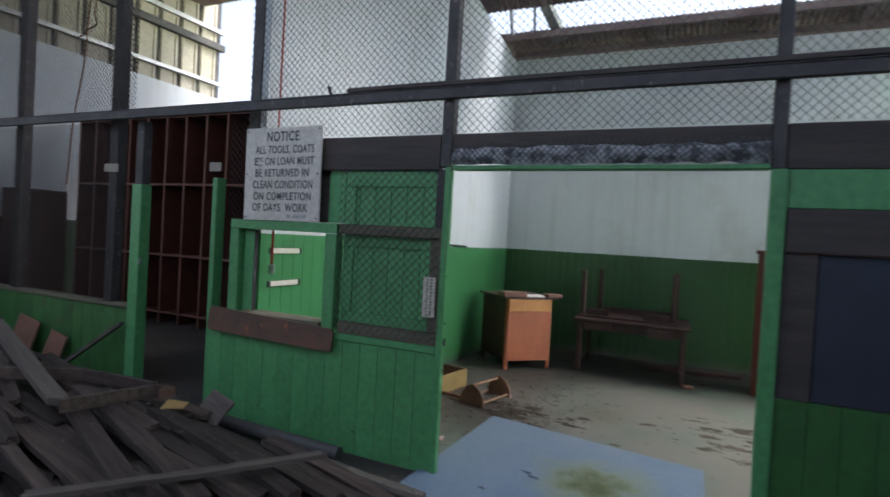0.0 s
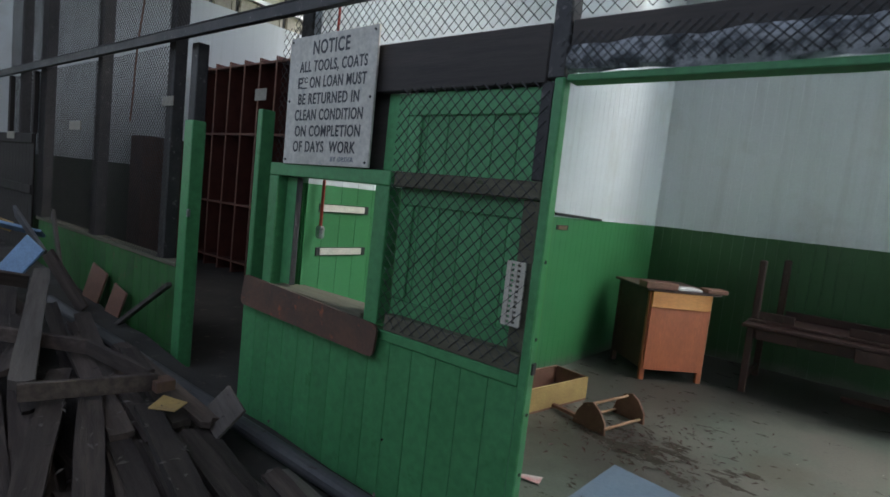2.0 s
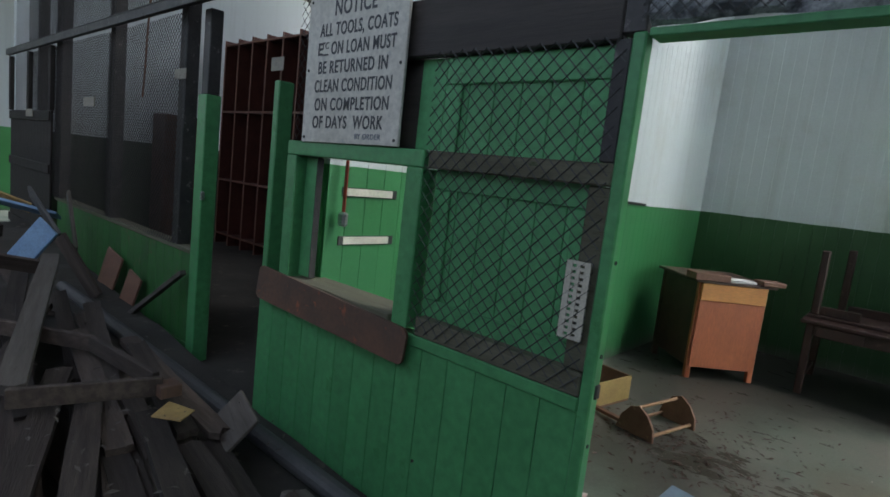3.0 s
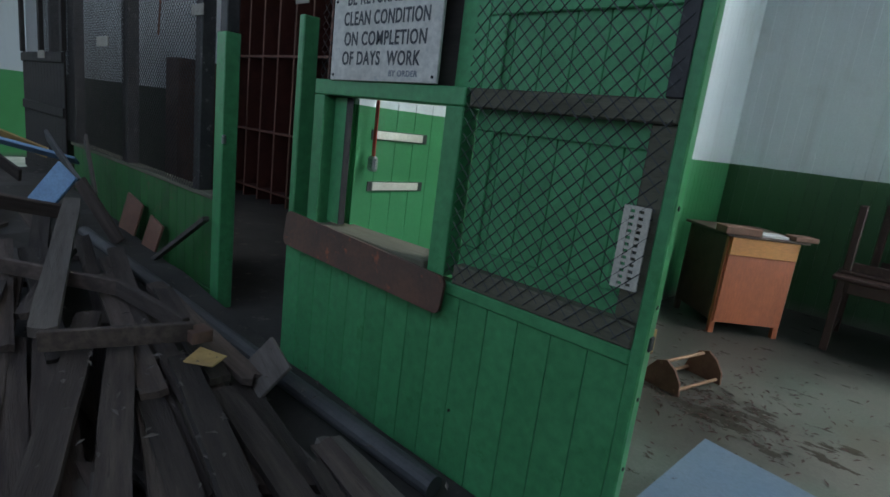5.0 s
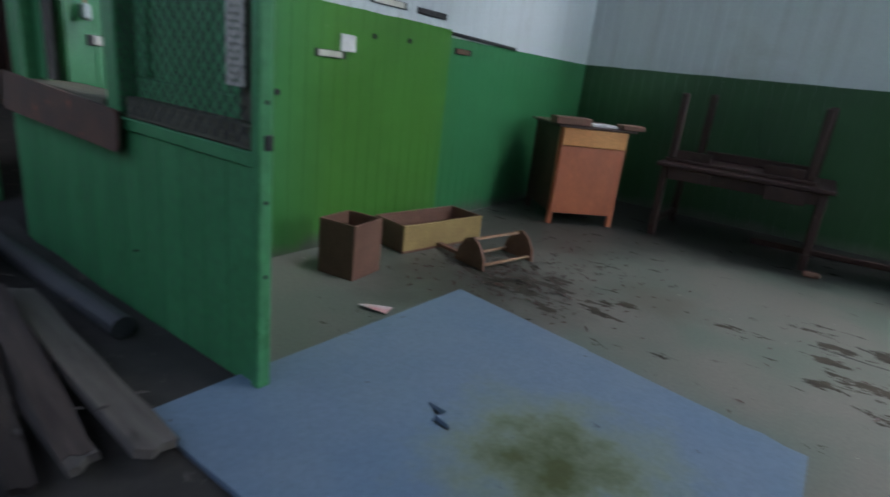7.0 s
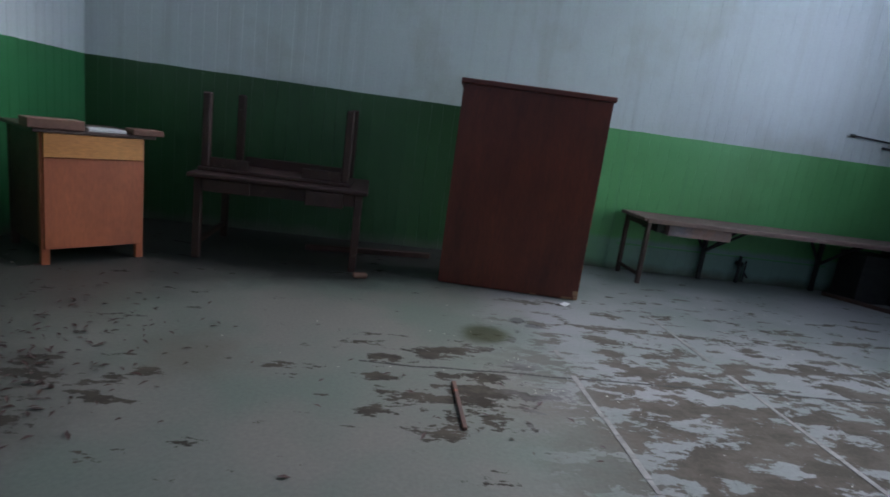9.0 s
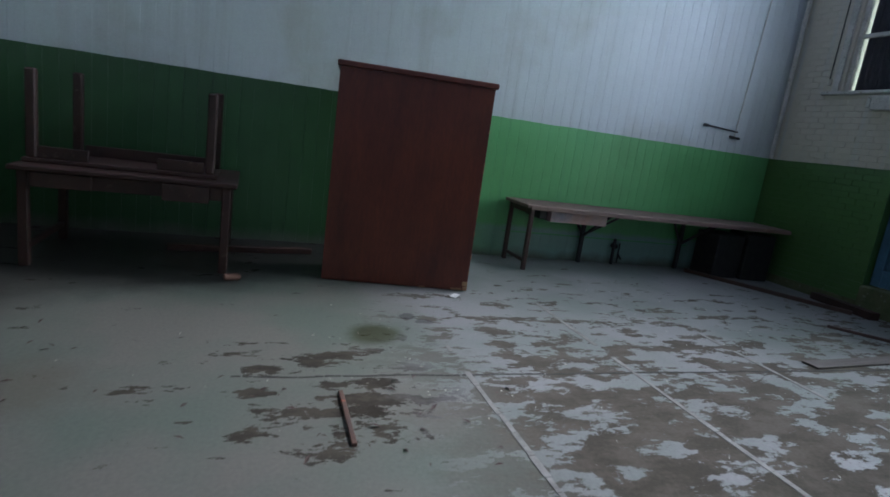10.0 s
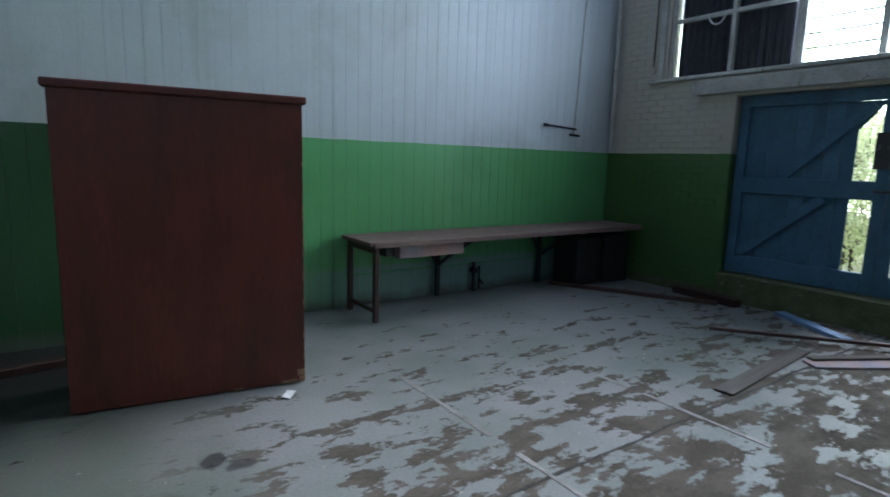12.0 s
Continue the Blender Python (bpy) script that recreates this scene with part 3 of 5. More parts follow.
single("header_beam", solid(-1.42, 0.428, F + 0.005, F + 0.06, 2.45, 2.575, 0.006), M_beam, "dark grey weathered header board above the doorway", "beam")
single("header_beam", solid(0.502, 2.62, F + 0.005, F + 0.06, 2.335, 2.575, 0.006), M_beam, "dark grey weathered header board of the partition", "beam")
single("header_rail", solid(-1.41, 0.428, F - 0.01, F + 0.08, 2.335, 2.362, 0.004), M_green_dark, "dark green door head of the open doorway", "door head")


def diamond(bm, x0, x1, z0, z1, y, pitch, r, wob=0.0, rnd=None):
    """Chain link: bent wires that cross in diamonds inside a rectangle."""
    w, h = x1 - x0, z1 - z0
    n = int((w + h) / pitch) + 1
    for k in range(n):
        for s in (1, -1):
            c = k * pitch
            a0, a1 = max(0.0, c - h), min(w, c)
            if a1 - a0 < 0.01:
                continue
            p, q = (a0, c - a0), (a1, c - a1)
            dy = 0.003 * s
            if s == 1:
                a, b = (x0 + p[0], y + dy, z0 + p[1]), (x0 + q[0], y + dy, z0 + q[1])
            else:
                a, b = (x1 - p[0], y + dy, z0 + p[1]), (x1 - q[0], y + dy, z0 + q[1])
            a, b = Vector(a), Vector(b)
            k2 = max(1, int((b - a).length / 0.22))
            for j in range(k2):
                bar(bm, a.lerp(b, j / k2), a.lerp(b, (j + 1) / k2), r, 3)
    return bm


def sagging(bm, amount, scale):
    for v in bm.verts:
        n = noise.noise_vector(Vector(v.co) * scale)
        v.co.x += n.x * amount
        v.co.z += n.z * amount
        v.co.y += n.y * amount
    return bm


def wire_screen(x0, x1, z0, z1, y, pitch, r, material, label):
    ob = part("wire_mesh", sagging(diamond(bmesh.new(), x0, x1, z0, z1, y, pitch, r), 0.007, 3.5), material, None)
    return tagged(ob, label, "wire mesh", "mesh panels")


wire_screen(-3.22, -1.51, 2.58, 5.6, F - 0.012, 0.055, 0.0022, M_wire, "galvanised chain-link mesh above the hatch")
wire_screen(-1.44, 0.43, 2.58, 5.6, F - 0.012, 0.055, 0.0022, M_wire, "galvanised chain-link mesh above the doorway")
wire_screen(0.50, 2.62, 2.58, 5.6, F - 0.012, 0.055, 0.0022, M_wire, "galvanised chain-link mesh of the partition")
wire_screen(-2.29, -1.47, 1.16, 2.34, F - 0.024, 0.060, 0.0026, M_wire, "chain-link mesh stretched before green boards")
wire_screen(-3.56, -3.33, 1.15, 2.80, 3.365, 0.06, 0.0022, M_wire_dark, "narrow strip of chain-link mesh beside the steel column")
for x0, x1 in ((-5.02, -4.66), (-6.55, -4.91), (-8.35, -6.44), (-9.6, -8.13)):
    wire_screen(x0, x1, 2.88, 6.0, 3.27, 0.047, 0.0024, M_wire_dark, "fine rusty mesh screen high on the store front")
    if x0 != -5.02:
        wire_screen(x0, x1, 1.10, 2.80, 3.27, 0.047, 0.0024, M_wire_dark, "fine rusty mesh screen above the low green wall")
# a strip of mesh rolled up along the door head
bm = bmesh.new()
rnd = random.Random(5)
for k in range(2):
    diamond(bm, -1.42, 0.43, 2.37, 2.50, F - 0.05 - 0.012 * k, 0.038, 0.0016)
sagging(bm, 0.012, 9.0)
tagged(part("rolled_mesh", bm, M_wire, None), "crumpled grey chain-link mesh folded over the door head", "wire mesh", "mesh panels")

bm = bmesh.new()
n = 90
rows = []
for i in range(n + 1):
    x = -1.41 + 1.83 * i / n
    row = []
    for j in range(7):
        f = j / 6
        o = noise.noise_vector(Vector((x * 9, f * 2.0, 1.7)))
        row.append(bm.verts.new((x, F + 0.0 - 0.03 * math.sin(f * math.pi) + 0.022 * o.y, 2.365 + 0.115 * f + 0.02 * o.z)))
    rows.append(row)
for a, b in zip(rows, rows[1:]):
    for j in range(6):
        bm.faces.new((a[j], b[j], b[j + 1], a[j + 1]))
single("plastic_strip", bm, M_sheet, "crumpled grey plastic sheet tucked behind mesh above the doorway", "plastic sheet")

# lower boards, cap and hatch
low_panel = thing("low_panel", "bright green tongue-and-groove panel below the hatch", "panel")
part("backing", solid(-3.55, -1.465, F + 0.02, F + 0.06, HALL, 1.10, 0), M_green_dark, low_panel)
me = mesh_of("board", solid(0.0008, 0.1490, -0.012, 0.012, 0, 0.815, 0.0025), M_green)
for i in range(14):
    shared("board", me, low_panel, Matrix.Translation((-3.56 + i * 0.1500, F + 0.006, HALL + 0.003)))
part("cap_rail", solid(-3.56, -1.46, F - 0.016, F + 0.05, 1.088, 1.14, 0.005), M_green, low_panel)
part("low_rail", solid(-2.26, -1.46, F - 0.02, F + 0.05, 1.142, 1.225, 0.006), M_oldwood, low_panel, "mouldy dark timber rail")
part("mid_rail", solid(-2.29, -1.46, F - 0.015, F + 0.045, 1.865, 1.94, 0.006), M_oldwood, low_panel, "mouldy dark timber rail")
part("side_batten", solid(-1.545, -1.460, F + 0.002, F + 0.045, 1.227, 1.863, 0.005), M_oldwood, low_panel, "mouldy dark timber batten")

part("side_angle", solid(-1.515, -1.460, F - 0.014, F + 0.045, 1.942, 2.334, 0.004), M_steel, low_panel, "dark steel angle beside the door post")

leaf = thing("boarded_shutter", "dark green boarded shutter closed behind the mesh", "shutter")
me = mesh_of("board", solid(0.001, 0.129, 0, 0.014, 1.145, 2.42, 0.003), M_green_dark)
for i in range(6):
    shared("board", me, leaf, Matrix.Translation((-2.29 + i * 0.130, F + 0.052, 0)))
for z0, z1 in ((1.16, 1.30), (1.78, 1.90), (2.22, 2.33)):
    part("ledge", solid(-2.28, -1.52, F + 0.036, F + 0.051, z0, z1, 0.005), M_green_dark, leaf)
for x in (-2.28, -1.61):
    part("stile", solid(x, x + 0.09, F + 0.036, F + 0.051, 1.302, 1.778, 0.005), M_green_dark, leaf)
    part("stile", solid(x, x + 0.09, F + 0.036, F + 0.051, 1.902, 2.218, 0.005), M_green_dark, leaf)

part("board", solid(-2.44, -2.292, F + 0.050, F + 0.066, 1.945, 2.334, 0.003), M_green_dark, leaf)
part("head_board", solid(-3.20, -2.445, F + 0.07, F + 0.09, 1.945, 2.42, 0.003), M_beam, leaf, "dark board above the hatch")

hatch = thing("serving_hatch", "bright green timber frame of the open serving hatch", "hatch frame")
part("head", solid(-3.34, -2.30, F - 0.03, F + 0.10, 1.865, 1.94, 0.005), M_green, hatch)
part("jamb", solid(-3.34, -3.25, F - 0.03, F + 0.10, 1.16, 1.863, 0.005), M_green, hatch)
part("jamb", solid(-2.40, -2.30, F - 0.03, F + 0.10, 1.16, 1.863, 0.005), M_green, hatch)
part("sill", solid(-3.24, -2.41, F - 0.04, F + 0.16, 1.142, 1.20, 0.005), M_oldwood, hatch, "worn timber sill")
part("sliding_leaf", solid(-3.24, -3.13, F + 0.03, F + 0.055, 1.21, 1.86, 0.004), M_green, hatch, "green sliding leaf pushed aside")
part("track", solid(-3.128, -3.121, F + 0.02, F + 0.06, 1.21, 1.86, 0.002), M_black, hatch)

# rusted plate across the hatch's foot, with rounded ends
bm = bmesh.new()
pts = []
for cx, cz, a0 in ((-2.30, 1.135, 0), (-3.46, 1.185, 90), (-3.48, 1.06, 180), (-2.31, 1.035, 270)):
    for k in range(4):
        a = radians(a0 + k * 30)
        pts.append((cx + 0.035 * math.cos(a), cz + 0.035 * math.sin(a)))
fr = [bm.verts.new((x, F - 0.058, z)) for x, z in pts]
bk = [bm.verts.new((x, F - 0.044, z)) for x, z in pts]
bm.faces.new(fr)
bm.faces.new(bk[::-1])
for i in range(len(pts)):
    j = (i + 1) % len(pts)
    bm.faces.new((fr[i], bk[i], bk[j], fr[j]))
single("hatch_plate", bm, M_rust, "rusted brown steel plate fixed under the hatch", "plate")

perf = thing("perforated_strip", "cream perforated plastic strip hung on the mesh", "plastic strip", at=pose(0.033, 0, 0.007))
bm = bmesh.new()
for x0, x1 in ((-1.60, -1.578), (-1.562, -1.548), (-1.532, -1.51)):
    box(bm, x0, x1, F - 0.03, F - 0.022, 1.33, 1.60)
for i in range(13):
    for x0, x1 in ((-1.578, -1.562), (-1.548, -1.532)):
        box(bm, x0, x1, F - 0.029, F - 0.023, 1.33 + i * 0.0216, 1.341 + i * 0.0216)
part("strip", bm, M_cream, perf)


# sign
def lettering(body, size, x, z, y, material, parent, width=None):
    """Raised letters on a panel that faces the hall; x, z: the middle of the line."""
    cu = bpy.data.curves.new("writing", "FONT")
    cu.body, cu.size, cu.align_x, cu.align_y = body, size, "CENTER", "CENTER"
    cu.extrude, cu.offset, cu.space_character = 0.0008, size * 0.018, 1.12
    ob = bpy.data.objects.new("writing", cu)
    scene.collection.objects.link(ob)
    bpy.context.view_layer.update()
    me = bpy.data.meshes.new_from_object(ob.evaluated_get(bpy.context.evaluated_depsgraph_get()))
    bpy.data.objects.remove(ob)
    me.materials.clear()
    me.materials.append(material)
    w = max(v.co.x for v in me.vertices) - min(v.co.x for v in me.vertices)
    out = new("writing", me)
    out.parent = parent
    s = (width / w) if width else 1.0
    out.matrix_local = Matrix.Translation((x, y, z)) @ Matrix.Rotation(radians(90), 4, "X") @ Matrix.Diagonal((s, 1, 1, 1))
    return out


sign = thing("notice_sign", "white painted wooden notice board with black hand lettering", "sign", at=pose(-2.83, F - 0.035, 2.30, 0, -0.6, 0))
part("board", solid(-0.37, 0.37, -0.008, 0.008, -0.36, 0.36, 0.003), M_sign, sign)
for body, z, size, x, w in (("NOTICE", 0.285, 0.105, 0.0, 0.31), ("ALL TOOLS, COATS", 0.185, 0.085, 0.02, 0.57), ("ON LOAN MUST", 0.095, 0.085, 0.07, 0.47),
                            ("BE RETURNED IN", 0.005, 0.085, 0.0, 0.52), ("CLEAN CONDITION", -0.085, 0.085, 0.01, 0.58), ("ON COMPLETION", -0.175, 0.085, 0.01, 0.56), ("OF DAYS  WORK", -0.262, 0.085, -0.01, 0.54)):
    lettering(body, size, x, z, -0.0095, M_letter, sign, w)
lettering("E", 0.085, -0.255, 0.095, -0.0095, M_letter, sign)
lettering("TC", 0.045, -0.215, 0.112, -0.0095, M_letter, sign)
part("underline", solid(-0.242, -0.188, -0.0105, -0.008, 0.066, 0.073, 0), M_letter, sign)
lettering("BY ORDER", 0.036, 0.16, -0.325, -0.0095, M_letter_grey, sign)
for x in (-0.345, 0.345):
    for z in (0.335, 0.0, -0.335):
        part("nail", rod((x, -0.012, z), (x, -0.006, z), 0.007, 8), M_black, sign)

# right-hand part of the partition
side_panel = thing("side_panel", "green boarded panel with a dark rail beside the doorway", "panel")
for i in range(14):
    part("board", solid(0.515 + i * 0.1503, 0.663 + i * 0.1503, F + 0.006, F + 0.04, HALL, 1.13, 0.003), M_green_low, side_panel)
part("top_board", solid(0.515, 2.62, F, F + 0.04, 2.13, 2.333, 0.004), M_green, side_panel)
part("rail", solid(0.515, 2.62, F - 0.015, F + 0.05, 1.90, 2.128, 0.005), M_beam, side_panel, "dark weathered rail")
part("stile", solid(0.515, 0.67, F + 0.006, F + 0.04, 1.132, 1.898, 0.004), M_beam, side_panel, "dark stile")
part("infill", solid(0.672, 2.62, F + 0.02, F + 0.045, 1.132, 1.898, 0.004), M_infill, side_panel, "dark blue infill board")

# low wall of the store front
low_wall = thing("low_wall", "moss-stained green boarded low wall under the mesh screen", "low wall")
me = mesh_of("board", solid(0, 0.160, 3.30, 3.36, HALL, 1.06, 0.002), M_green_low)
for i in range(22):
    shared("board", me, low_wall, Matrix.Translation((-8.29 + i * 0.1635, 0, 0)))
part("cap", solid(-8.34, -4.69, 3.28, 3.40, 1.062, 1.10, 0.006), M_oldwood, low_wall, "dusty timber cap")
part("foot_rail", solid(-8.34, -4.69, 3.285, 3.298, HALL, 0.38, 0.004), M_green_low, low_wall)
gate = thing("boarded_gate", "dark brown boarded gate beside the mesh screen, closed", "gate")
me = mesh_of("board", solid(0.001, 0.145, 0, 0.022, HALL + 0.03, 2.08, 0.003), M_gate)
for i in range(14):
    shared("board", me, gate, Matrix.Translation((-10.42 + i * 0.148, 3.235, 0)))
for z in (0.55, 1.35, 1.96):
    part("ledge", solid(-10.42, -8.36, 3.215, 3.233, z, z + 0.11, 0.004), M_gate, gate)
for x in (-10.44, -9.42, -8.40):
    part("stile", solid(x, x + 0.09, 3.212, 3.26, 2.082, 2.80, 0.004), M_gate, gate, "dark stile of the mesh window")
for x, z in ((-6.75, 2.12), (-9.1, 2.0)):
    single("paper_tag", solid(x - 0.28, x + 0.05, 3.200, 3.208, z, z + 0.09, 0.001), M_card, "grubby card tag wired to the mesh screen", "tag", "tags")
for x, y, z, w in ((-4.96, 3.262, 2.33, 0.20), (-3.60, 3.245, 2.33, 0.13)):
    single("paper_tag", solid(x - w / 2, x + w / 2, y, y + 0.006, z, z + 0.075, 0.001), M_card, "grubby card tag fixed to a post of the screen", "tag", "tags")
# broken mesh and wires hanging in the screen
bm = bmesh.new()
last = None
for i in range(17):
    z = 5.8 - 0.225 * i
    nxt = Vector((-5.6 + 0.17 * (z - 2.2) + 0.02 * math.sin(i * 1.3), 3.23, z))
    if last is not None:
        bar(bm, last, nxt, 0.008, 5)
    last = nxt
loop = [Vector((-5.22 + 0.03 * math.sin(k * 1.9) - (0.05 * (k - 7) if k > 7 else 0), 3.225, 4.5 - 0.11 * k + (0.09 * (k - 7) if k > 7 else 0))) for k in range(13)]
for c, d in zip(loop, loop[1:]):
    bar(bm, c, d, 0.007, 5)
single("hanging_cable", bm, M_rust, "thin brown cable hanging down the mesh screen", "cable")
bm = bmesh.new()
last = Vector((-3.12, 3.45, 5.9))
bar(bm, last, (-3.10, 3.42, 1.75), 0.008, 6)
cord = thing("red_cord", "red cord hanging inside the hatch with a metal clip", "cord")
part("cord", bm, M_red, cord)
part("clip", solid(-3.13, -3.07, 3.40, 3.44, 1.50, 1.58, 0.012), M_chrome, cord, "dull metal clip")
part("tape", solid(-3.112, -3.088, 3.416, 3.424, 1.56, 1.86, 0.002), M_red, cord)

# landing step inside the doorway, blue, broken and mossy
landing = thing("landing_step", "low wooden landing with worn blue paint, a hole and moss", "step")
bm = bmesh.new()
nx, ny = 24, 24
x0, x1, y0, y1 = -1.55, 0.24, 2.86, 4.60
grid = {}
for i in range(nx + 1):
    for j in range(ny + 1):
        fx, fy = i / nx, j / ny
        x, y = x0 + (x1 - x0) * fx + (0.06 * fy if fx < 0.5 else 0), y0 + (y1 - y0) * fy
        y -= 0.30 * fx * fy
        if j == ny and fx > 0.75:
            y += 0.03 * noise.noise(Vector((x * 14, 2.2, 0)))
        z = 0.292 + 0.006 * noise.noise(Vector((x * 2, y * 2, 0)))
        if 7 <= i <= 11 and 8 <= j <= 12:
            x, y = x + 0.012 * math.sin(i * 5 + j * 3), y + (0.032 if (i, j) in ((9, 9), (10, 9), (8, 10)) else -0.02 if (i, j) in ((9, 11), (8, 11)) else 0.008 * math.sin(i * 3 + j * 7))
        grid[i, j] = bm.verts.new((x, y, z))
for i in range(nx):
    for j in range(ny):
        if (i, j) not in {(8, 10), (9, 9)}:
            bm.faces.new((grid[i, j], grid[i + 1, j], grid[i + 1, j + 1], grid[i, j + 1]))
ext = bmesh.ops.extrude_face_region(bm, geom=bm.faces[:])
bmesh.ops.translate(bm, verts=[g for g in ext["geom"] if isinstance(g, bmesh.types.BMVert)], vec=(0, 0, -0.02))
part("deck", bm, M_landing, landing)
part("side_board", solid(-1.49, -1.47, 3.225, 4.58, 0, 0.268, 0.003), M_plank, landing, "bare grey side board")
part("side_board", solid(0.16, 0.18, 3.225, 4.20, 0, 0.268, 0.003), M_plank, landing, "bare grey side board")
part("front_board", solid(-1.47, 0.16, 4.20, 4.22, 0, 0.262, 0.003), M_plank, landing, "bare grey front board")


# ---- things in the room ----
def wardrobe():
    ob = thing("wardrobe", "tall red-brown plywood wardrobe standing with its plain back outward", "wardrobe", at=pose(1.545, 8.18, 0, 0, 0, -8.4))
    part("body", solid(-0.685, 0.685, 0.012, 0.55, 0.02, 1.90, 0.004), M_wardrobe, ob)
    part("back_panel", solid(-0.69, 0.69, 0, 0.010, 0.012, 1.905, 0.002), M_wardrobe, ob)
    part("top", solid(-0.715, 0.715, -0.025, 0.57, 1.907, 1.955, 0.008), M_wardrobe, ob)
    part("plinth", solid(-0.65, 0.67, 0.03, 0.53, 0, 0.02, 0.002), M_darkwood, ob)
    rnd = random.Random(3)
    for i in range(16):
        z = 0.02 + rnd.random() ** 1.6 * 1.5
        part("chip", solid(0.683, 0.6925, -0.0015, 0.006, z, z + 0.01 + rnd.random() * 0.05, 0), M_rawwood, ob, "bare wood chip in the edge")
    for i in range(5):
        x = 0.66 - rnd.random() ** 2 * 0.5
        part("chip", solid(x, x + 0.03 + rnd.random() * 0.03, -0.002, 0.004, 0.010, 0.02 + rnd.random() * 0.03, 0), M_rawwood, ob, "bare wood chip in the edge")
    part("chip", solid(0.64, 0.69, -0.002, 0.004, 0.055, 0.10, 0), M_rawwood, ob, "bare wood chip in the edge")
    return ob


wardrobe()


def desk():
    """A narrow tall desk end, plywood front, dark sides; clutter lies on its top."""
    ob = thing("desk", "tall narrow desk with an orange-brown front and dark sides", "desk", at=pose(-2.10, 7.84, 0, 0, 0, 45))
    part("front_panel", solid(-0.35, 0.37, 0.0, 0.018, 0.13, 0.86, 0.003), M_desk, ob)
    part("drawer_front", solid(-0.35, 0.37, -0.012, 0.018, 0.863, 1.045, 0.004), M_desk_top, ob, "golden varnished drawer front")
    for x in (-0.37, 0.33):
        part("leg", solid(x, x + 0.06, 0.019, 0.07, 0, 1.045, 0.004), M_desk, ob)
        part("leg", solid(x, x + 0.06, 0.80, 0.86, 0, 1.045, 0.004), M_darkwood, ob)
    part("side_panel", solid(-0.365, -0.345, 0.072, 0.798, 0.13, 1.045, 0.003), M_darkwood, ob, "dark stained side panel")
    part("side_panel", solid(0.345, 0.365, 0.072, 0.798, 0.13, 1.045, 0.003), M_darkwood, ob, "dark stained side panel")
    part("back_panel", solid(-0.34, 0.34, 0.83, 0.845, 0.13, 1.045, 0.003), M_darkwood, ob)
    part("tabletop", solid(-0.42, 0.47, -0.02, 0.90, 1.048, 1.078, 0.006), M_darkwood, ob, "dark desk top")
    return ob


desk_ob = desk()
dm = pose(-2.10, 7.84, 0, 0, 0, 45)
single("board_offcut", solid(-0.46, -0.08, -0.05, 0.16, 1.080, 1.155, 0.006), M_box_brown, "brown wooden offcut lying on the desk", "offcut", "desk clutter", at=dm)
single("paper_pad", solid(-0.04, 0.24, 0.0, 0.2, 1.080, 1.105, 0.003), M_paper, "white paper pad lying on the desk", "paper", "desk clutter", at=dm)
single("board_offcut", solid(0.27, 0.52, -0.06, 0.12, 1.080, 1.13, 0.006), M_box_brown, "brown wooden offcut lying on the desk's edge", "offcut", "desk clutter", at=dm)


def table(name, w, d, h, leg, m, material, label, stretcher=True, category="table"):
    ob = thing(name, label, category, at=m)
    part("tabletop", solid(0, w, 0, d, h - 0.04, h, 0.008), material, ob)
    for x in (0.05, w - 0.05 - leg):
        for y in (0.05, d - 0.05 - leg):
            part("leg", solid(x, x + leg, y, y + leg, 0, h - 0.042, 0.006), material, ob)
    for y in (0.06, d - 0.08):
        part("apron", solid(0.05 + leg, w - 0.05 - leg, y, y + 0.02, h - 0.16, h - 0.042, 0.003), material, ob)
    if stretcher:
        for x in (0.06, w - 0.10):
            part("stretcher", solid(x, x + 0.04, 0.05 + leg, d - 0.05 - leg, 0.12, 0.17, 0.004), material, ob)
    return ob


tb = table("table", 1.62, 1.15, 0.80, 0.07, pose(-1.52, 8.22, 0, 0, 0, 1.5), M_tablewood, "dark red-brown wooden table, dusty, with another turned over on it")
part("drawer", solid(1.05, 1.40, -0.012, 0.045, 0.62, 0.755, 0.004), M_tablewood, tb, "reddish drawer front")
part("drawer", solid(0.15, 0.55, 0.02, 0.045, 0.64, 0.755, 0.004), M_tablewood, tb, "reddish drawer front")
# a bench table lying upside down on it
up = thing("upturned_table", "dark wooden side table lying upside down, legs in the air", "table", at=pose(-1.50, 8.45, 0.802))
part("tabletop", solid(0, 1.42, 0, 0.62, 0, 0.035, 0.006), M_tablewood, up)
for x, y in ((0.02, 0.02), (1.32, 0.04), (0.20, 0.52), (1.33, 0.54)):
    part("leg", solid(x, x + 0.075, y, y + 0.07, 0.036, 0.74 if y > 0.3 else 0.72, 0.012), M_tablewood, up)
for x0, x1 in ((0.10, 0.45), (0.95, 1.31)):
    part("apron", solid(x0, x1, 0.035, 0.06, 0.036, 0.13, 0.004), M_tablewood, up)
part("apron", solid(0.29, 1.32, 0.55, 0.575, 0.036, 0.13, 0.004), M_tablewood, up)
single("shoe_lump", sagging(solid(-0.07, 0.07, -0.04, 0.04, 0, 0.05, 0.015), 0.01, 20), M_box_brown, "small brown lump of debris by the table leg", "debris", at=pose(0.10, 8.14, 0.002, 0, 0, 20))
single("offcut", solid(-0.9, 0.5, -0.04, 0.04, 0, 0.06, 0.006), M_darkwood, "dark timber offcut on the floor under the table", "offcut", at=pose(0.35, 9.2, 0, 0, 0, 8))


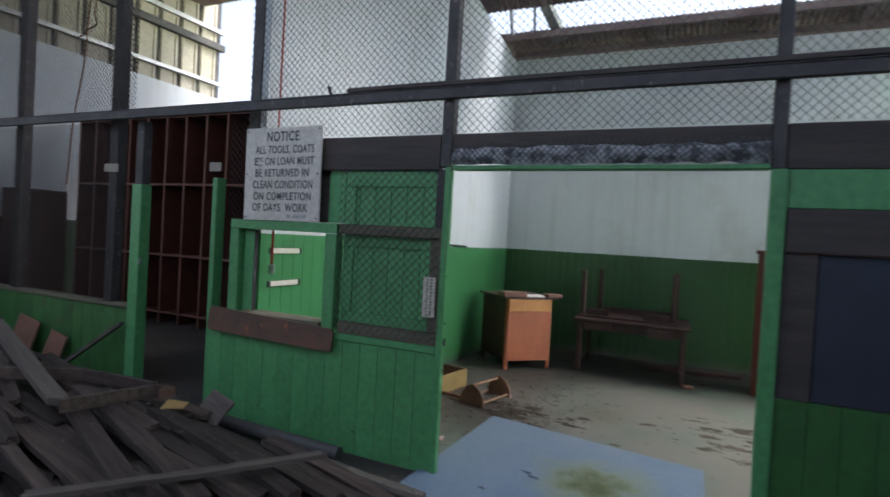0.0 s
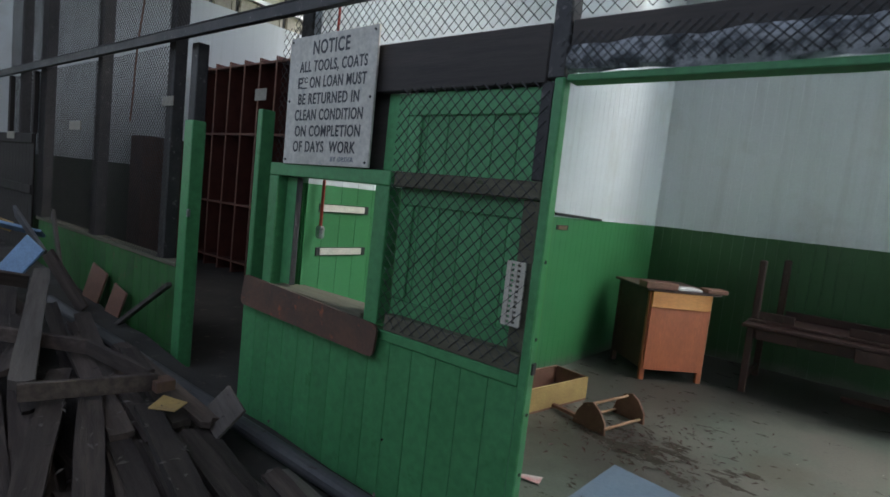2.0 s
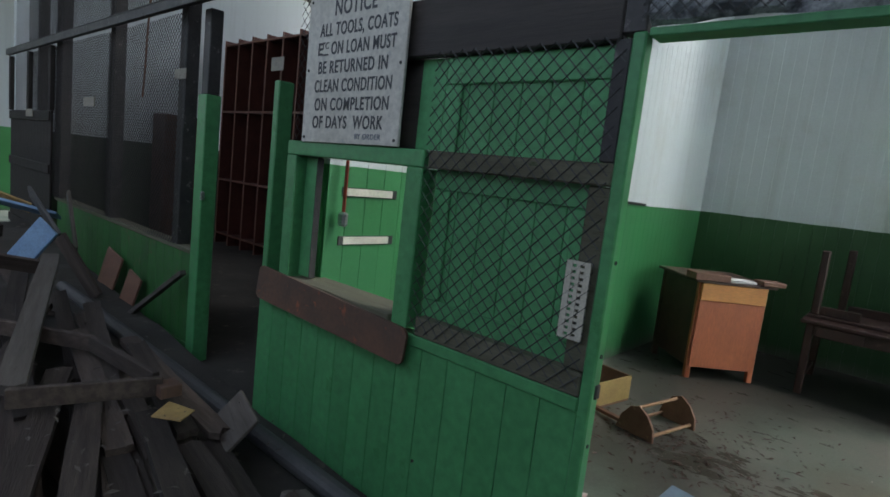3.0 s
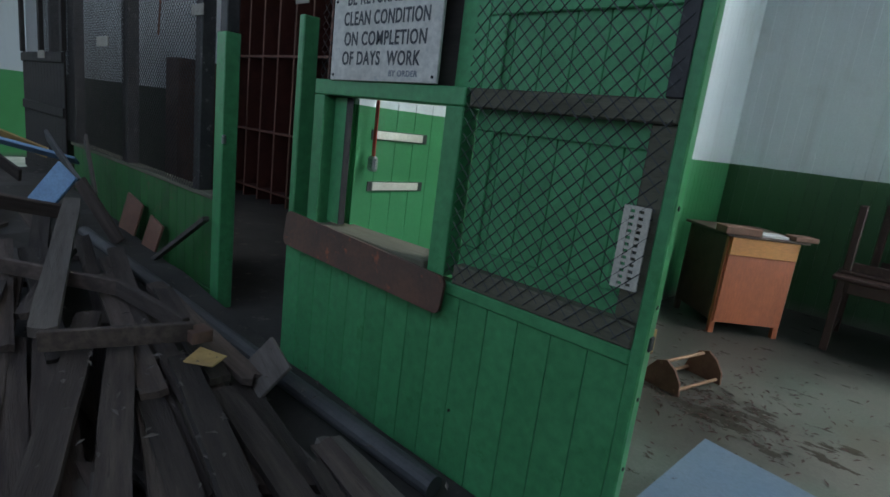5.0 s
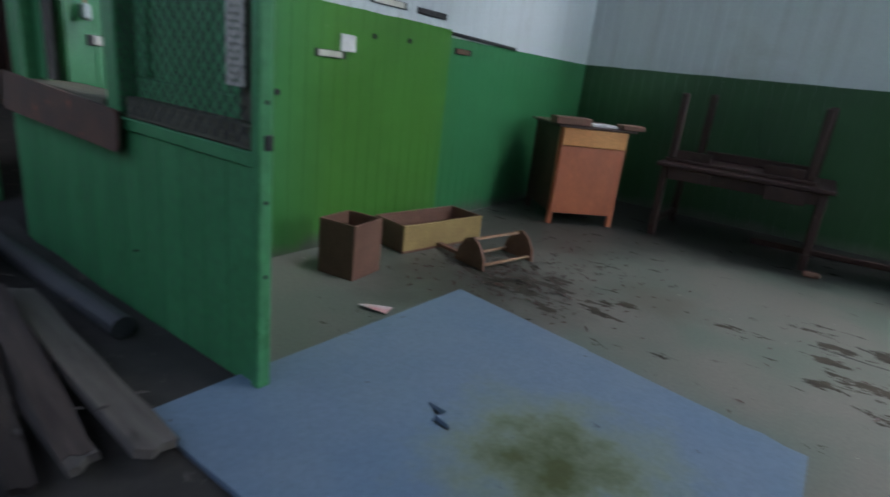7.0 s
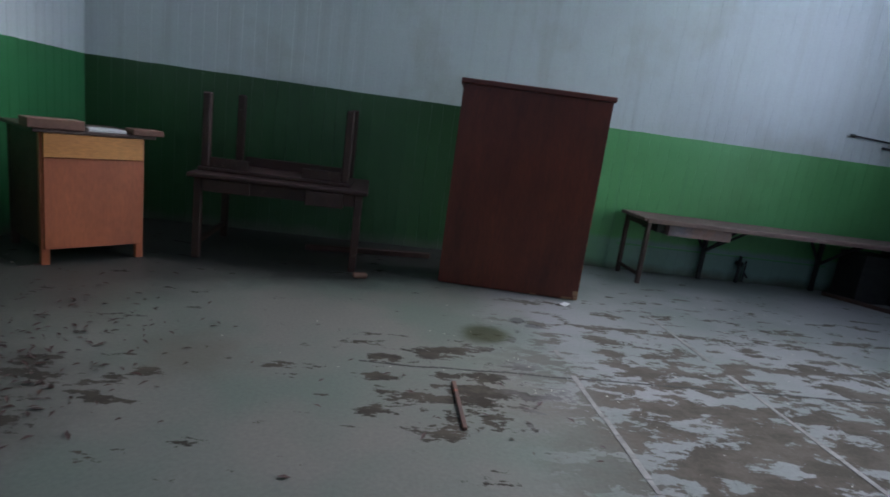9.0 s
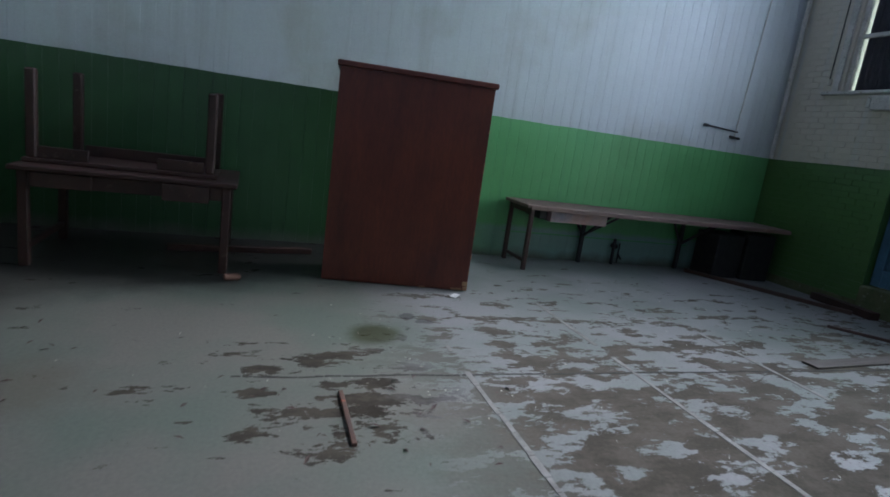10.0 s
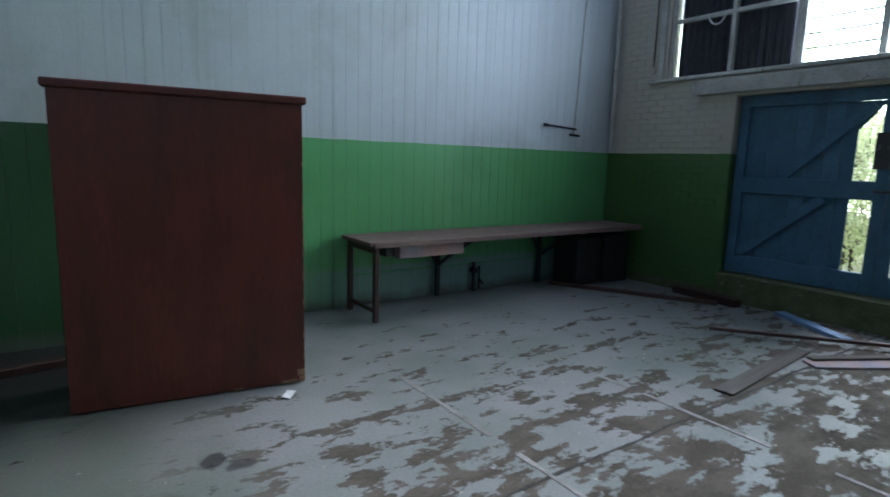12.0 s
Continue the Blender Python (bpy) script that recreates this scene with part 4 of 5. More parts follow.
def crate(name, w, d, h, wall, m, outer, inner, label):
    ob = thing(name, label, "box", "boxes on the floor", at=m)
    part("bottom", solid(0, w, 0, d, 0, wall, 0.002), inner, ob)
    part("front", solid(0, w, 0, wall, wall, h, 0.003), outer, ob)
    part("back", solid(0, w, d - wall, d, wall, h, 0.003), inner, ob)
    part("end", solid(0, wall, wall, d - wall, wall, h, 0.003), inner, ob)
    part("end", solid(w - wall, w, wall, d - wall, wall, h, 0.003), inner, ob)
    return ob


crate("wooden_box", 0.93, 0.40, 0.235, 0.018, pose(-2.63, 5.46, 0, 0, 0, 80), M_box_yellow, M_box_brown, "long open yellow-fronted wooden box, empty, by the wall")
crate("wooden_box", 0.33, 0.31, 0.40, 0.016, pose(-2.45, 4.71, 0, 0, 0, 98), M_box_brown, M_box_brown, "small deep brown open wooden box by the wall")

reel = thing("cable_reel", "broken red-brown wooden reel frame lying on the floor", "reel", at=pose(-2.14, 5.70, 0, 0, 0, 76.4))
for x in (0.0, 0.575):
    bm = bmesh.new()
    pts = [(-0.17, 0.0), (0.17, 0.0), (0.13, 0.12), (0.06, 0.21), (-0.02, 0.24), (-0.10, 0.19), (-0.16, 0.10)]
    fa = [bm.verts.new((x, y, z)) for y, z in pts]
    fb = [bm.verts.new((x + 0.022, y, z)) for y, z in pts]
    bm.faces.new(fa)
    bm.faces.new(fb[::-1])
    for i in range(len(pts)):
        j = (i + 1) % len(pts)
        bm.faces.new((fa[i], fb[i], fb[j], fa[j]))
    part("cheek", bm, M_reel, reel)
for y, z in ((0.02, 0.205), (-0.13, 0.035), (0.13, 0.035)):
    part("spacer", rod((0.0, y, z), (0.59, y, z), 0.014), M_rawwood, reel, "pale wooden spacer rod")
part("broken_arm", beam((0.03, 0.10, 0.05), (0.067, 0.53, 0.03), 0.05, 0.03), M_reel, reel)


def workbench():
    ob = thing("workbench", "long low workbench with dusty plank top along the wall", "workbench")
    for i in range(4):
        part("plank", solid(3.26, 7.42, 9.09 + i * 0.165, 9.09 + i * 0.165 + 0.160, 0.752, 0.792, 0.006), M_bench, ob)
    part("front_lip", solid(3.30, 7.42, 9.075, 9.088, 0.735, 0.785, 0.003), M_bench, ob)
    part("leg", solid(3.31, 3.36, 9.09, 9.14, 0, 0.75, 0.005), M_tablewood, ob)
    part("leg", solid(3.30, 3.35, 9.64, 9.69, 0, 0.75, 0.005), M_tablewood, ob)
    part("stretcher", beam((3.33, 9.14, 0.11), (3.33, 9.64, 0.11), 0.035, 0.035), M_tablewood, ob)
    part("head_rail", solid(3.31, 3.36, 9.142, 9.638, 0.68, 0.75, 0.004), M_tablewood, ob)
    for x in (4.47, 6.12):
        part("wall_post", solid(x - 0.025, x + 0.025, 9.70, 9.75, 0, 0.75, 0.004), M_black, ob, "dark iron post")
        part("brace", beam((x, 9.70, 0.38), (x + 0.02, 9.18, 0.745), 0.035, 0.03), M_black, ob, "dark iron brace")
        part("brace", beam((x, 9.72, 0.38), (x + 0.42, 9.45, 0.745), 0.03, 0.03), M_black, ob, "dark iron brace")
        part("brace", beam((x, 9.72, 0.38), (x - 0.35, 9.55, 0.745), 0.03, 0.03), M_black, ob, "dark iron brace")
    dr = part("drawer", solid(3.62, 4.42, 9.16, 9.60, 0.60, 0.748, 0.004), M_pink, ob, "faded pink and blue drawer")
    part("drawer_side", solid(3.50, 3.60, 9.22, 9.60, 0.62, 0.748, 0.004), M_black, ob)
    return ob


workbench()
for x, y, z, w, rz, col, lab in ((6.62, 9.50, 0.33, 0.50, 4, M_black, "dark broken cupboard carcass under the bench"), (7.14, 9.44, 0.35, 0.46, -6, M_black, "dark soot-stained box under the bench")):
    single("dark_box", soft(solid(-w / 2, w / 2, -0.2, 0.2, -z, z * 0.9, 0.01)), col, lab, "box", "things under the bench", at=pose(x, y, z, 0, 0, rz))
structure("trim_wall_strip", solid(3.3, 6.3, BY - 0.014, BY - 0.003, 0.335, 0.352, 0.002), M_green_dark, "thin painted batten low on the board wall")
pipe = thing("pipe_stub", "dark pipe stub with a valve at the wall's foot", "pipe")
part("riser", rod((5.02, 9.74, 0), (5.02, 9.74, 0.36), 0.022, 10), M_black, pipe)
part("riser", rod((5.12, 9.75, 0.02), (5.12, 9.75, 0.30), 0.012, 8), M_black, pipe)
part("elbow", rod((5.12, 9.75, 0.14), (5.16, 9.72, 0.08), 0.014, 8), M_black, pipe)
part("valve", rod((5.02, 9.70, 0.26), (5.02, 9.78, 0.26), 0.035, 10), M_black, pipe)

conduit = thing("hanging_conduit", "thin dark conduit hanging down the white wall", "conduit")
part("drop", rod((6.86, 9.77, 5.2), (6.70, 9.77, 2.0), 0.007, 8), M_trim, conduit)
part("arm", rod((6.14, 9.75, 2.09), (6.72, 9.75, 2.06), 0.012, 8), M_black, conduit)
part("end_piece", rod((6.60, 9.75, 1.985), (6.78, 9.75, 1.975), 0.016, 8), M_black, conduit)
part("end_cap", rod((6.11, 9.75, 2.09), (6.17, 9.75, 2.087), 0.022, 8), M_black, conduit)
single("wall_pipe", rod((7.40, 9.70, 1.77), (7.40, 9.70, 5.2), 0.03, 10), M_trim, "white painted pipe in the wall's corner", "pipe")
single("light_cord", rod((7.43, 9.12, 2.85), (7.43, 9.12, 5.2), 0.008, 6), M_black, "thin dark light cord beside the window", "cord")
single("cord_knob", rod((7.43, 9.12, 2.80), (7.43, 9.12, 2.88), 0.03, 10), M_cream, "small white knob on the light cord", "knob")

# labels on the west wall
for y0, y1, z, col, lab in ((3.44, 3.86, 1.69, M_label, "cream label strip on the green wall"), (3.44, 3.86, 1.41, M_label, "cream label strip on the green wall"), (4.92, 5.22, 1.49, M_label, "cream label strip on the green wall"),
                            (5.45, 5.88, 1.93, M_label, "cream label strip on the white wall"), (6.02, 6.44, 1.925, M_black, "dark label strip on the white wall"), (5.12, 5.34, 1.94, M_black, "dark label strip on the white wall"), (6.62, 6.90, 1.655, M_box_brown, "brown label strip on the green wall")):
    hold = thing("label_strip", lab, "label", "wall labels")
    part("strip", solid(WX + 0.002, WX + 0.014, y0 + 0.03, y1 - 0.04, z - 0.022, z + 0.022, 0.002), col, hold)
    part("holder", solid(WX + 0.001, WX + 0.008, y0, y1, z - 0.027, z + 0.027, 0.002), M_black, hold, "dark backing strip")
single("paper_scrap", sagging(solid(WX + 0.004, WX + 0.02, 5.16, 5.30, 1.52, 1.64, 0.003), 0.012, 14), M_paper, "torn white paper scrap stuck above a label", "paper")
for y, z in ((5.52, 1.66), (5.95, 1.67), (4.6, 1.2)):
    single("wall_stain_plug", rod((WX, y, z), (WX + 0.012, y, z), 0.022, 10), M_black, "dark wall plug in the green boards", "wall plug", "wall plugs")
single("torn_batten", beam((WX + 0.012, 6.55, 1.80), (WX + 0.012, 7.75, 1.775), 0.02, 0.03, 0.003), M_black, "dark splintered batten where the green paint ends", "batten")

# things lying on the floor
def plank_on_floor(a, b, w, h, material, label, name="loose_plank", z=0.0):
    ln, yaw = math.hypot(b[0] - a[0], b[1] - a[1]), math.degrees(math.atan2(b[1] - a[1], b[0] - a[0]))
    return single(name, solid(0, ln, -w / 2, w / 2, 0, h, 0.003), material, label, "plank", "loose planks", at=pose(*a, z, 0, 0, yaw))


plank_on_floor((4.66, 6.38), (6.20, 6.50), 0.14, 0.018, M_plank_pale, "flat grey and pink plank on the painted floor")
plank_on_floor((5.85, 6.30), (7.35, 5.35), 0.16, 0.018, M_pink, "split pink-painted plank lying on the floor", z=0.0)
plank_on_floor((5.95, 6.34), (7.30, 5.60), 0.07, 0.018, M_plank_pale, "narrow pale plank lying by the door", z=0.02)
plank_on_floor((5.95, 7.22), (7.38, 5.50), 0.035, 0.03, M_darkwood, "long thin dark strip across the planks", z=0.04)
plank_on_floor((7.36, 7.20), (6.86, 6.38), 0.12, 0.04, M_bluebox, "short blue-painted plank near the threshold")
plank_on_floor((6.15, 9.55), (7.12, 7.78), 0.05, 0.05, M_darkwood, "long dark iron bar lying on the floor")
plank_on_floor((7.34, 8.45), (7.24, 7.60), 0.14, 0.09, M_tablewood, "thick dark timber lying by the kerb")
plank_on_floor((0.77, 6.08), (0.77, 5.56), 0.025, 0.02, M_rust, "short rusty stick lying on the floor", "rusty_stick")
single("litter_paper", sagging(solid(-0.09, 0.09, -0.045, 0.045, 0, 0.006, 0.001), 0.03, 14), M_pinkpaper, "torn pink and white paper on the floor", "litter", at=pose(-2.03, 4.50, 0.012, 0, 0, 20))
single("litter_paper", sagging(solid(-0.06, 0.06, -0.03, 0.03, 0, 0.005, 0.001), 0.01, 9), M_paper, "scrap of white paper on the floor", "litter", at=pose(2.05, 7.9, 0.012, 0, 0, 50))

def litter(name, label, spots, seed, material, size=0.03):
    """Small flat scraps strewn over the floor, too many to count."""
    rn = random.Random(seed)
    bm = bmesh.new()
    for cx, cy, sx, sy, count, z in spots:
        for k in range(count):
            s = size * rn.uniform(0.4, 1.6)
            m = Matrix.Translation((rn.gauss(cx, sx), rn.gauss(cy, sy), z + 0.004 + rn.random() * 0.006)) @ Euler((rn.uniform(-0.3, 0.3), rn.uniform(-0.3, 0.3), rn.uniform(0, 6.3))).to_matrix().to_4x4()
            v = [bm.verts.new(m @ Vector(c)) for c in ((-s, -s * 0.25, 0), (0, -s * 0.4, 0.004), (s, 0.1 * s, 0), (0.1 * s, s * 0.35, 0.005))]
            bm.faces.new(v)
    return tagged(part(name, bm, material, None), label, "litter", kind="stuff")


litter("leaf_litter", "dry brown leaf scraps on the floor", ((-1.85, 5.75, 0.35, 0.30, 420, 0), (-1.6, 6.6, 0.5, 0.4, 110, 0), (-1.3, 5.5, 0.3, 0.2, 40, 0), (-2.4, 7.3, 0.5, 0.4, 30, 0), (0.8, 5.9, 0.5, 0.3, 40, 0), (6.7, 8.2, 0.4, 0.6, 60, 0), (6.9, 5.8, 0.3, 0.4, 30, 0)), 3, M_darkwood, 0.022)
litter("paint_flakes", "pale paint flakes and dust on the floor", ((4.5, 6.8, 1.3, 1.2, 90, 0), (1.2, 6.4, 0.8, 0.6, 50, 0), (-2.9, 6.0, 0.12, 1.2, 40, 0)), 4, M_label, 0.009)
litter("splinters", "pale splinters and chips on the timber heap", ((-2.6, 2.0, 0.7, 0.5, 70, 0.62), (-3.4, 2.4, 0.7, 0.3, 50, 0.66), (-1.6, 2.75, 0.3, 0.1, 20, 0.37)), 5, M_plank_pale, 0.018)

for x, y0, y1 in ((1.60, 4.1, 6.75), (2.85, 3.6, 7.85), (4.15, 4.2, 7.75)):
    bm = bmesh.new()
    rnd = random.Random(int(x * 10))
    y = y0
    while y < y1:
        step = 0.10 + rnd.random() * 0.3
        if rnd.random() > (0.4 if x > 4 else 0.04):
            box(bm, x - 0.016 + rnd.uniform(-0.006, 0.006), x + 0.016 + rnd.uniform(-0.006, 0.006), y, min(y1, y + step - 0.004), -0.002, 0.004)
        y += step
    tagged(part("trim_floor_line", bm, M_line, None), "worn white line on the floor", "line", kind="structure")
bm = bmesh.new()
rnd = random.Random(8)
x = 0.2
while x < 7.4:
    d = 0.02 * noise.noise(Vector((x * 3, 0, 0)))
    box(bm, x, x + 0.05, 6.278 + d, 6.290 + d + rnd.random() * 0.012, -0.002, 0.002)
    x += 0.04 + rnd.random() * 0.02
tagged(part("trim_floor_joint", bm, M_joint, None), "dirt-filled joint across the floor", "joint", kind="structure")

# ---- east doors and windows ----
DX = EX + 0.10


def door_leaf(name, y0, y1, boarded, label):
    """A framed leaf: stiles, three rails, braces; boards where they survive."""
    ob = tagged(new(name), label, "door", kind="structure")
    z0, z1 = 0.345, 2.43
    for a in (y0, y1 - 0.11):
        part("stile", solid(DX, DX + 0.045, a, a + 0.11, z0, z1, 0.005), M_blue, ob)
    for a, b in ((z0, 0.56), (1.31, 1.50), (z1 - 0.13, z1)):
        part("rail", solid(DX + 0.002, DX + 0.043, y0 + 0.112, y1 - 0.112, a, b, 0.005), M_blue, ob)
    if boarded:
        n = 8
        w = (y1 - y0 - 0.34) / n
        me = mesh_of("board", solid(DX + 0.046, DX + 0.062, 0.001, w - 0.001, z0, z1, 0.003), M_blue)
        for i in range(n):
            shared("board", me, ob, Matrix.Translation((0, y1 - 0.02 - (i + 1) * w, 0)))
        part("brace", beam((DX + 0.02, y0 + 0.20, 2.26), (DX + 0.02, y1 - 0.55, 1.52), 0.03, 0.10), M_blue, ob)
        part("brace", beam((DX + 0.02, y0 + 0.55, 1.30), (DX + 0.02, y1 - 0.14, 0.58), 0.03, 0.10), M_blue, ob)
        # a torn corner of board over the gap
        bm = bmesh.new()
        v = [bm.verts.new(p) for p in ((DX + 0.05, y0 + 0.10, 2.30), (DX + 0.05, y0 + 0.36, 2.30), (DX + 0.05, y0 + 0.36, 1.95), (DX + 0.062, y0 + 0.10, 2.30), (DX + 0.062, y0 + 0.36, 2.30), (DX + 0.062, y0 + 0.36, 1.95))]
        for f in ((0, 1, 2), (5, 4, 3), (0, 3, 4, 1), (1, 4, 5, 2), (2, 5, 3, 0)):
            bm.faces.new([v[k] for k in f])
        part("torn_board", bm, M_blue, ob)
    else:
        part("brace", beam((DX + 0.02, y0 + 0.12, 0.75), (DX + 0.02, y0 + 0.62, 1.30), 0.04, 0.10), M_blue, ob)
    return ob


d1 = door_leaf("door_1", 6.46, 7.98, True, "blue ledged door leaf with a torn board, closed")
part("lock_box", solid(DX - 0.03, DX, 6.46, 6.60, 1.62, 1.98, 0.006), M_steel, d1, "dark grey lock cover")
part("bolt", rod((DX - 0.02, 6.28, 1.40), (DX - 0.02, 6.56, 1.40), 0.012), M_steel, d1, "steel bolt")
door_leaf("door_2", 4.62, 6.455, False, "blue door leaf with its boards gone, an open frame")
part("door_jamb", solid(DX + 0.064, DX + 0.12, 7.93, 8.0, 0.335, 2.438, 0.003), M_blue, d1)
part("door_head", solid(DX + 0.064, DX + 0.12, 4.62, 7.928, 2.36, 2.438, 0.003), M_blue, d1)
part("door_foot", solid(DX + 0.064, DX + 0.12, 4.62, 7.928, 0.335, 0.40, 0.003), M_blue, d1)
part("door_stop", solid(EX + 0.02, EX + 0.24, 4.55, 4.615, 0.335, 2.44, 0.004), M_blue, d1)

lintel = tagged(new("trim_lintel"), "dirty white boxed lintel over the doors", "lintel", kind="structure")
part("board", solid(EX - 0.075, EX + 0.01, 4.0, 8.47, 2.47, 2.645, 0.008), M_trim, lintel)
part("end_block", solid(EX - 0.07, EX + 0.01, 8.475, 8.53, 2.50, 2.64, 0.008), M_trim, lintel)
sill = tagged(new("trim_window_sill"), "dirty white window sill, paint flaking", "sill", kind="structure")
part("board", solid(EX - 0.055, EX + 0.2, 4.0, 9.20, 2.675, 2.72, 0.006), M_trim, sill)
part("end_frame", solid(EX - 0.02, EX + 0.01, 8.99, 9.08, 2.722, 4.4, 0.006), M_trim, sill)

window = tagged(new("window_1"), "white wooden window with dark curtains and glass louvres", "window", kind="structure")
for y, w in ((8.90, 0.07), (8.13, 0.05), (7.36, 0.10), (6.62, 0.07), (5.82, 0.10), (4.95, 0.06), (4.02, 0.08)):
    part("mullion", solid(EX + 0.05, EX + 0.12, y, y + w, 2.722, 4.4, 0.005), M_trim, window)
for y0, y1 in ((8.182, 8.898), (7.462, 8.128), (5.012, 5.818), (4.102, 4.948)):
    part("transom", solid(EX + 0.055, EX + 0.115, y0, y1, 3.40, 3.45, 0.005), M_trim, window)
    part("pane", solid(EX + 0.082, EX + 0.087, y0, y1, 2.724, 3.398, 0), M_glass, window).visible_shadow = False
    part("pane", solid(EX + 0.082, EX + 0.087, y0, y1, 3.452, 4.398, 0), M_glass, window).visible_shadow = False
for y0, y1 in ((6.692, 7.358), (5.922, 6.618)):
    for i in range(11):
        z = 2.73 + i * 0.15
        part("louvre", solid(-0.006, 0.0, y0, y1, 0, 0.16, 0, m=pose(EX + 0.10, 0, z, 0, 22, 0)), M_glass, window).visible_shadow = False
        part("louvre_edge", solid(-0.012, 0.006, y0, y1, -0.004, 0.010, 0, m=pose(EX + 0.10, 0, z, 0, 22, 0)), M_pipe, window, "grey louvre edge")
for y0, y1 in ((7.47, 8.88), (4.12, 5.80)):
    bm = bmesh.new()
    n = int((y1 - y0) / 0.02)
    rows = []
    for i in range(n + 1):
        y = y0 + (y1 - y0) * i / n
        x = EX + 0.155 + 0.018 * math.sin(y * 70) + 0.008 * math.sin(y * 23)
        rows.append((bm.verts.new((x, y, 2.73)), bm.verts.new((x, y, 4.35)), bm.verts.new((x + 0.004, y, 4.35)), bm.verts.new((x + 0.004, y, 2.73))))
    for a, b in zip(rows, rows[1:]):
        for k in range(4):
            bm.faces.new((a[k], b[k], b[(k + 1) % 4], a[(k + 1) % 4]))
    single("curtain", bm, M_curtain, "dark purple-grey pleated curtain behind the window", "curtain", "curtains")
bm = bmesh.new()
for i in range(10):
    a, b = radians(200 + i * 14), radians(200 + (i + 1) * 14)
    bar(bm, (EX + 0.03, 8.35 + 0.12 * math.cos(a), 3.5 + 0.2 * math.sin(a)), (EX + 0.03, 8.35 + 0.12 * math.cos(b), 3.5 + 0.2 * math.sin(b)), 0.010, 6)
single("cable_loop", bm, M_paper, "white cable loop hanging at the window", "cable")

# ---- store room ----
def rack():
    ob = thing("storage_rack", "tall empty red-brown timber pigeonhole rack", "rack")
    x0, x1, y0, y1, z1 = -9.9, -4.2, 6.0, 6.5, 3.62
    part("back_board", solid(x0, x1, y1, y1 + 0.02, HALL, z1, 0), M_rack, ob)
    n = 13
    for i in range(n + 1):
        x = x0 + (x1 - x0) * i / n
        u = part("upright", solid(x - 0.012, x + 0.012, y0, y1, HALL, z1 + 0.04, 0), M_rack, ob)
        part("edge", solid(x - 0.018, x + 0.018, y0 - 0.012, y0 - 0.001, HALL, z1 + 0.04, 0.002), M_rack_edge, u, "worn pale front edge")
    for z in (0.45, 1.37, 2.50, 3.58):
        s = part("shelf", solid(x0, x1, y0 + 0.002, y1 - 0.002, z - 0.012, z + 0.012, 0), M_rack, ob)
        part("edge", solid(x0, x1, y0 - 0.010, y0, z - 0.016, z + 0.016, 0.002), M_rack_edge, s, "worn pale front edge")
    return ob


rack()
cup = thing("cupboard", "dark cupboard against the store wall", "cupboard")
part("body", solid(-10.45, -9.95, 5.10, 5.85, HALL, 2.33, 0.01), M_darkwood, cup)
part("door", solid(-9.945, -9.93, 5.12, 5.83, HALL + 0.05, 2.30, 0.005), M_darkwood, cup)

# ---- heap of timber in the hall ----
rnd = random.Random(21)


def heap_plank(a, b, w, h, za, zb, material, label="grey weathered plank in the timber heap", twist=0.0):
    a, b = Vector((*a, za)), Vector((*b, zb))
    d = b - a
    m = pose(*a, twist * 57.3, -math.degrees(math.atan2(d.z, math.hypot(d.x, d.y))), math.degrees(math.atan2(d.y, d.x)))
    return single("plank", ragged(d.length, w, h), material, label, "plank", "timber heap", at=m)


def ragged(ln, w, h):
    """A plank along x with splintered ends, uneven edges and a slight bow."""
    bm = bmesh.new()
    n = 6
    bow = rnd.uniform(-0.02, 0.02)
    end = [[rnd.uniform(0, 0.045) for k in range(4)] for e in (0, 1)]
    rows = []
    for i in range(n + 1):
        f = i / n
        row = []
        for k in range(4):
            x = f * ln + (end[0][k] if i == 0 else -end[1][k] if i == n else 0)
            row.append([x, w * (k / 3 - 0.5) + rnd.uniform(-0.004, 0.004), bow * math.sin(f * math.pi) + rnd.uniform(-0.003, 0.003)])
        rows.append([bm.verts.new((x, y, z + h / 2)) for x, y, z in row] + [bm.verts.new((x, y, z - h / 2)) for x, y, z in row[::-1]])
    for p, q in zip(rows, rows[1:]):
        for k in range(8):
            bm.faces.new((p[k], p[(k + 1) % 8], q[(k + 1) % 8], q[k]))
    for r in (rows[0], rows[-1]):
        for k in range(3):
            bm.faces.new((r[k], r[k + 1], r[6 - k], r[7 - k]))
    return bm


# the upper layer: boards laid side by side, sloping gently up towards the far end
y = -0.35
while y < 2.62:
    w = rnd.choice((0.07, 0.09, 0.10, 0.105, 0.05))
    x1 = -1.75 - rnd.random() * 0.5 - (0.25 if y > 2.2 else 0.0)
    ln = rnd.uniform(1.5, 3.4) if y < 2.2 else rnd.uniform(0.8, 1.5)
    slope = 0.20 + rnd.uniform(-0.05, 0.06)
    z = 0.45 + rnd.uniform(-0.035, 0.035)
    heap_plank((x1, y), (x1 - ln, min(2.72, y + ln * slope)), w, rnd.uniform(0.03, 0.045), z, z + 0.045 * ln + rnd.uniform(-0.02, 0.03), M_plank_pale if rnd.random() < 0.1 else M_plank, twist=rnd.uniform(-0.12, 0.12))
    if rnd.random() < 0.7:
        x2 = x1 - ln * rnd.uniform(0.55, 0.95)
        heap_plank((x2, y + 0.02 + (x1 - x2) * slope), (x2 - rnd.uniform(1.0, 1.8), min(2.74, y + (x1 - x2 + 1.3) * slope)), w, 0.035, z + 0.10, z + 0.20, M_plank, twist=rnd.uniform(-0.2, 0.2))
    y += w + rnd.uniform(0.008, 0.035)
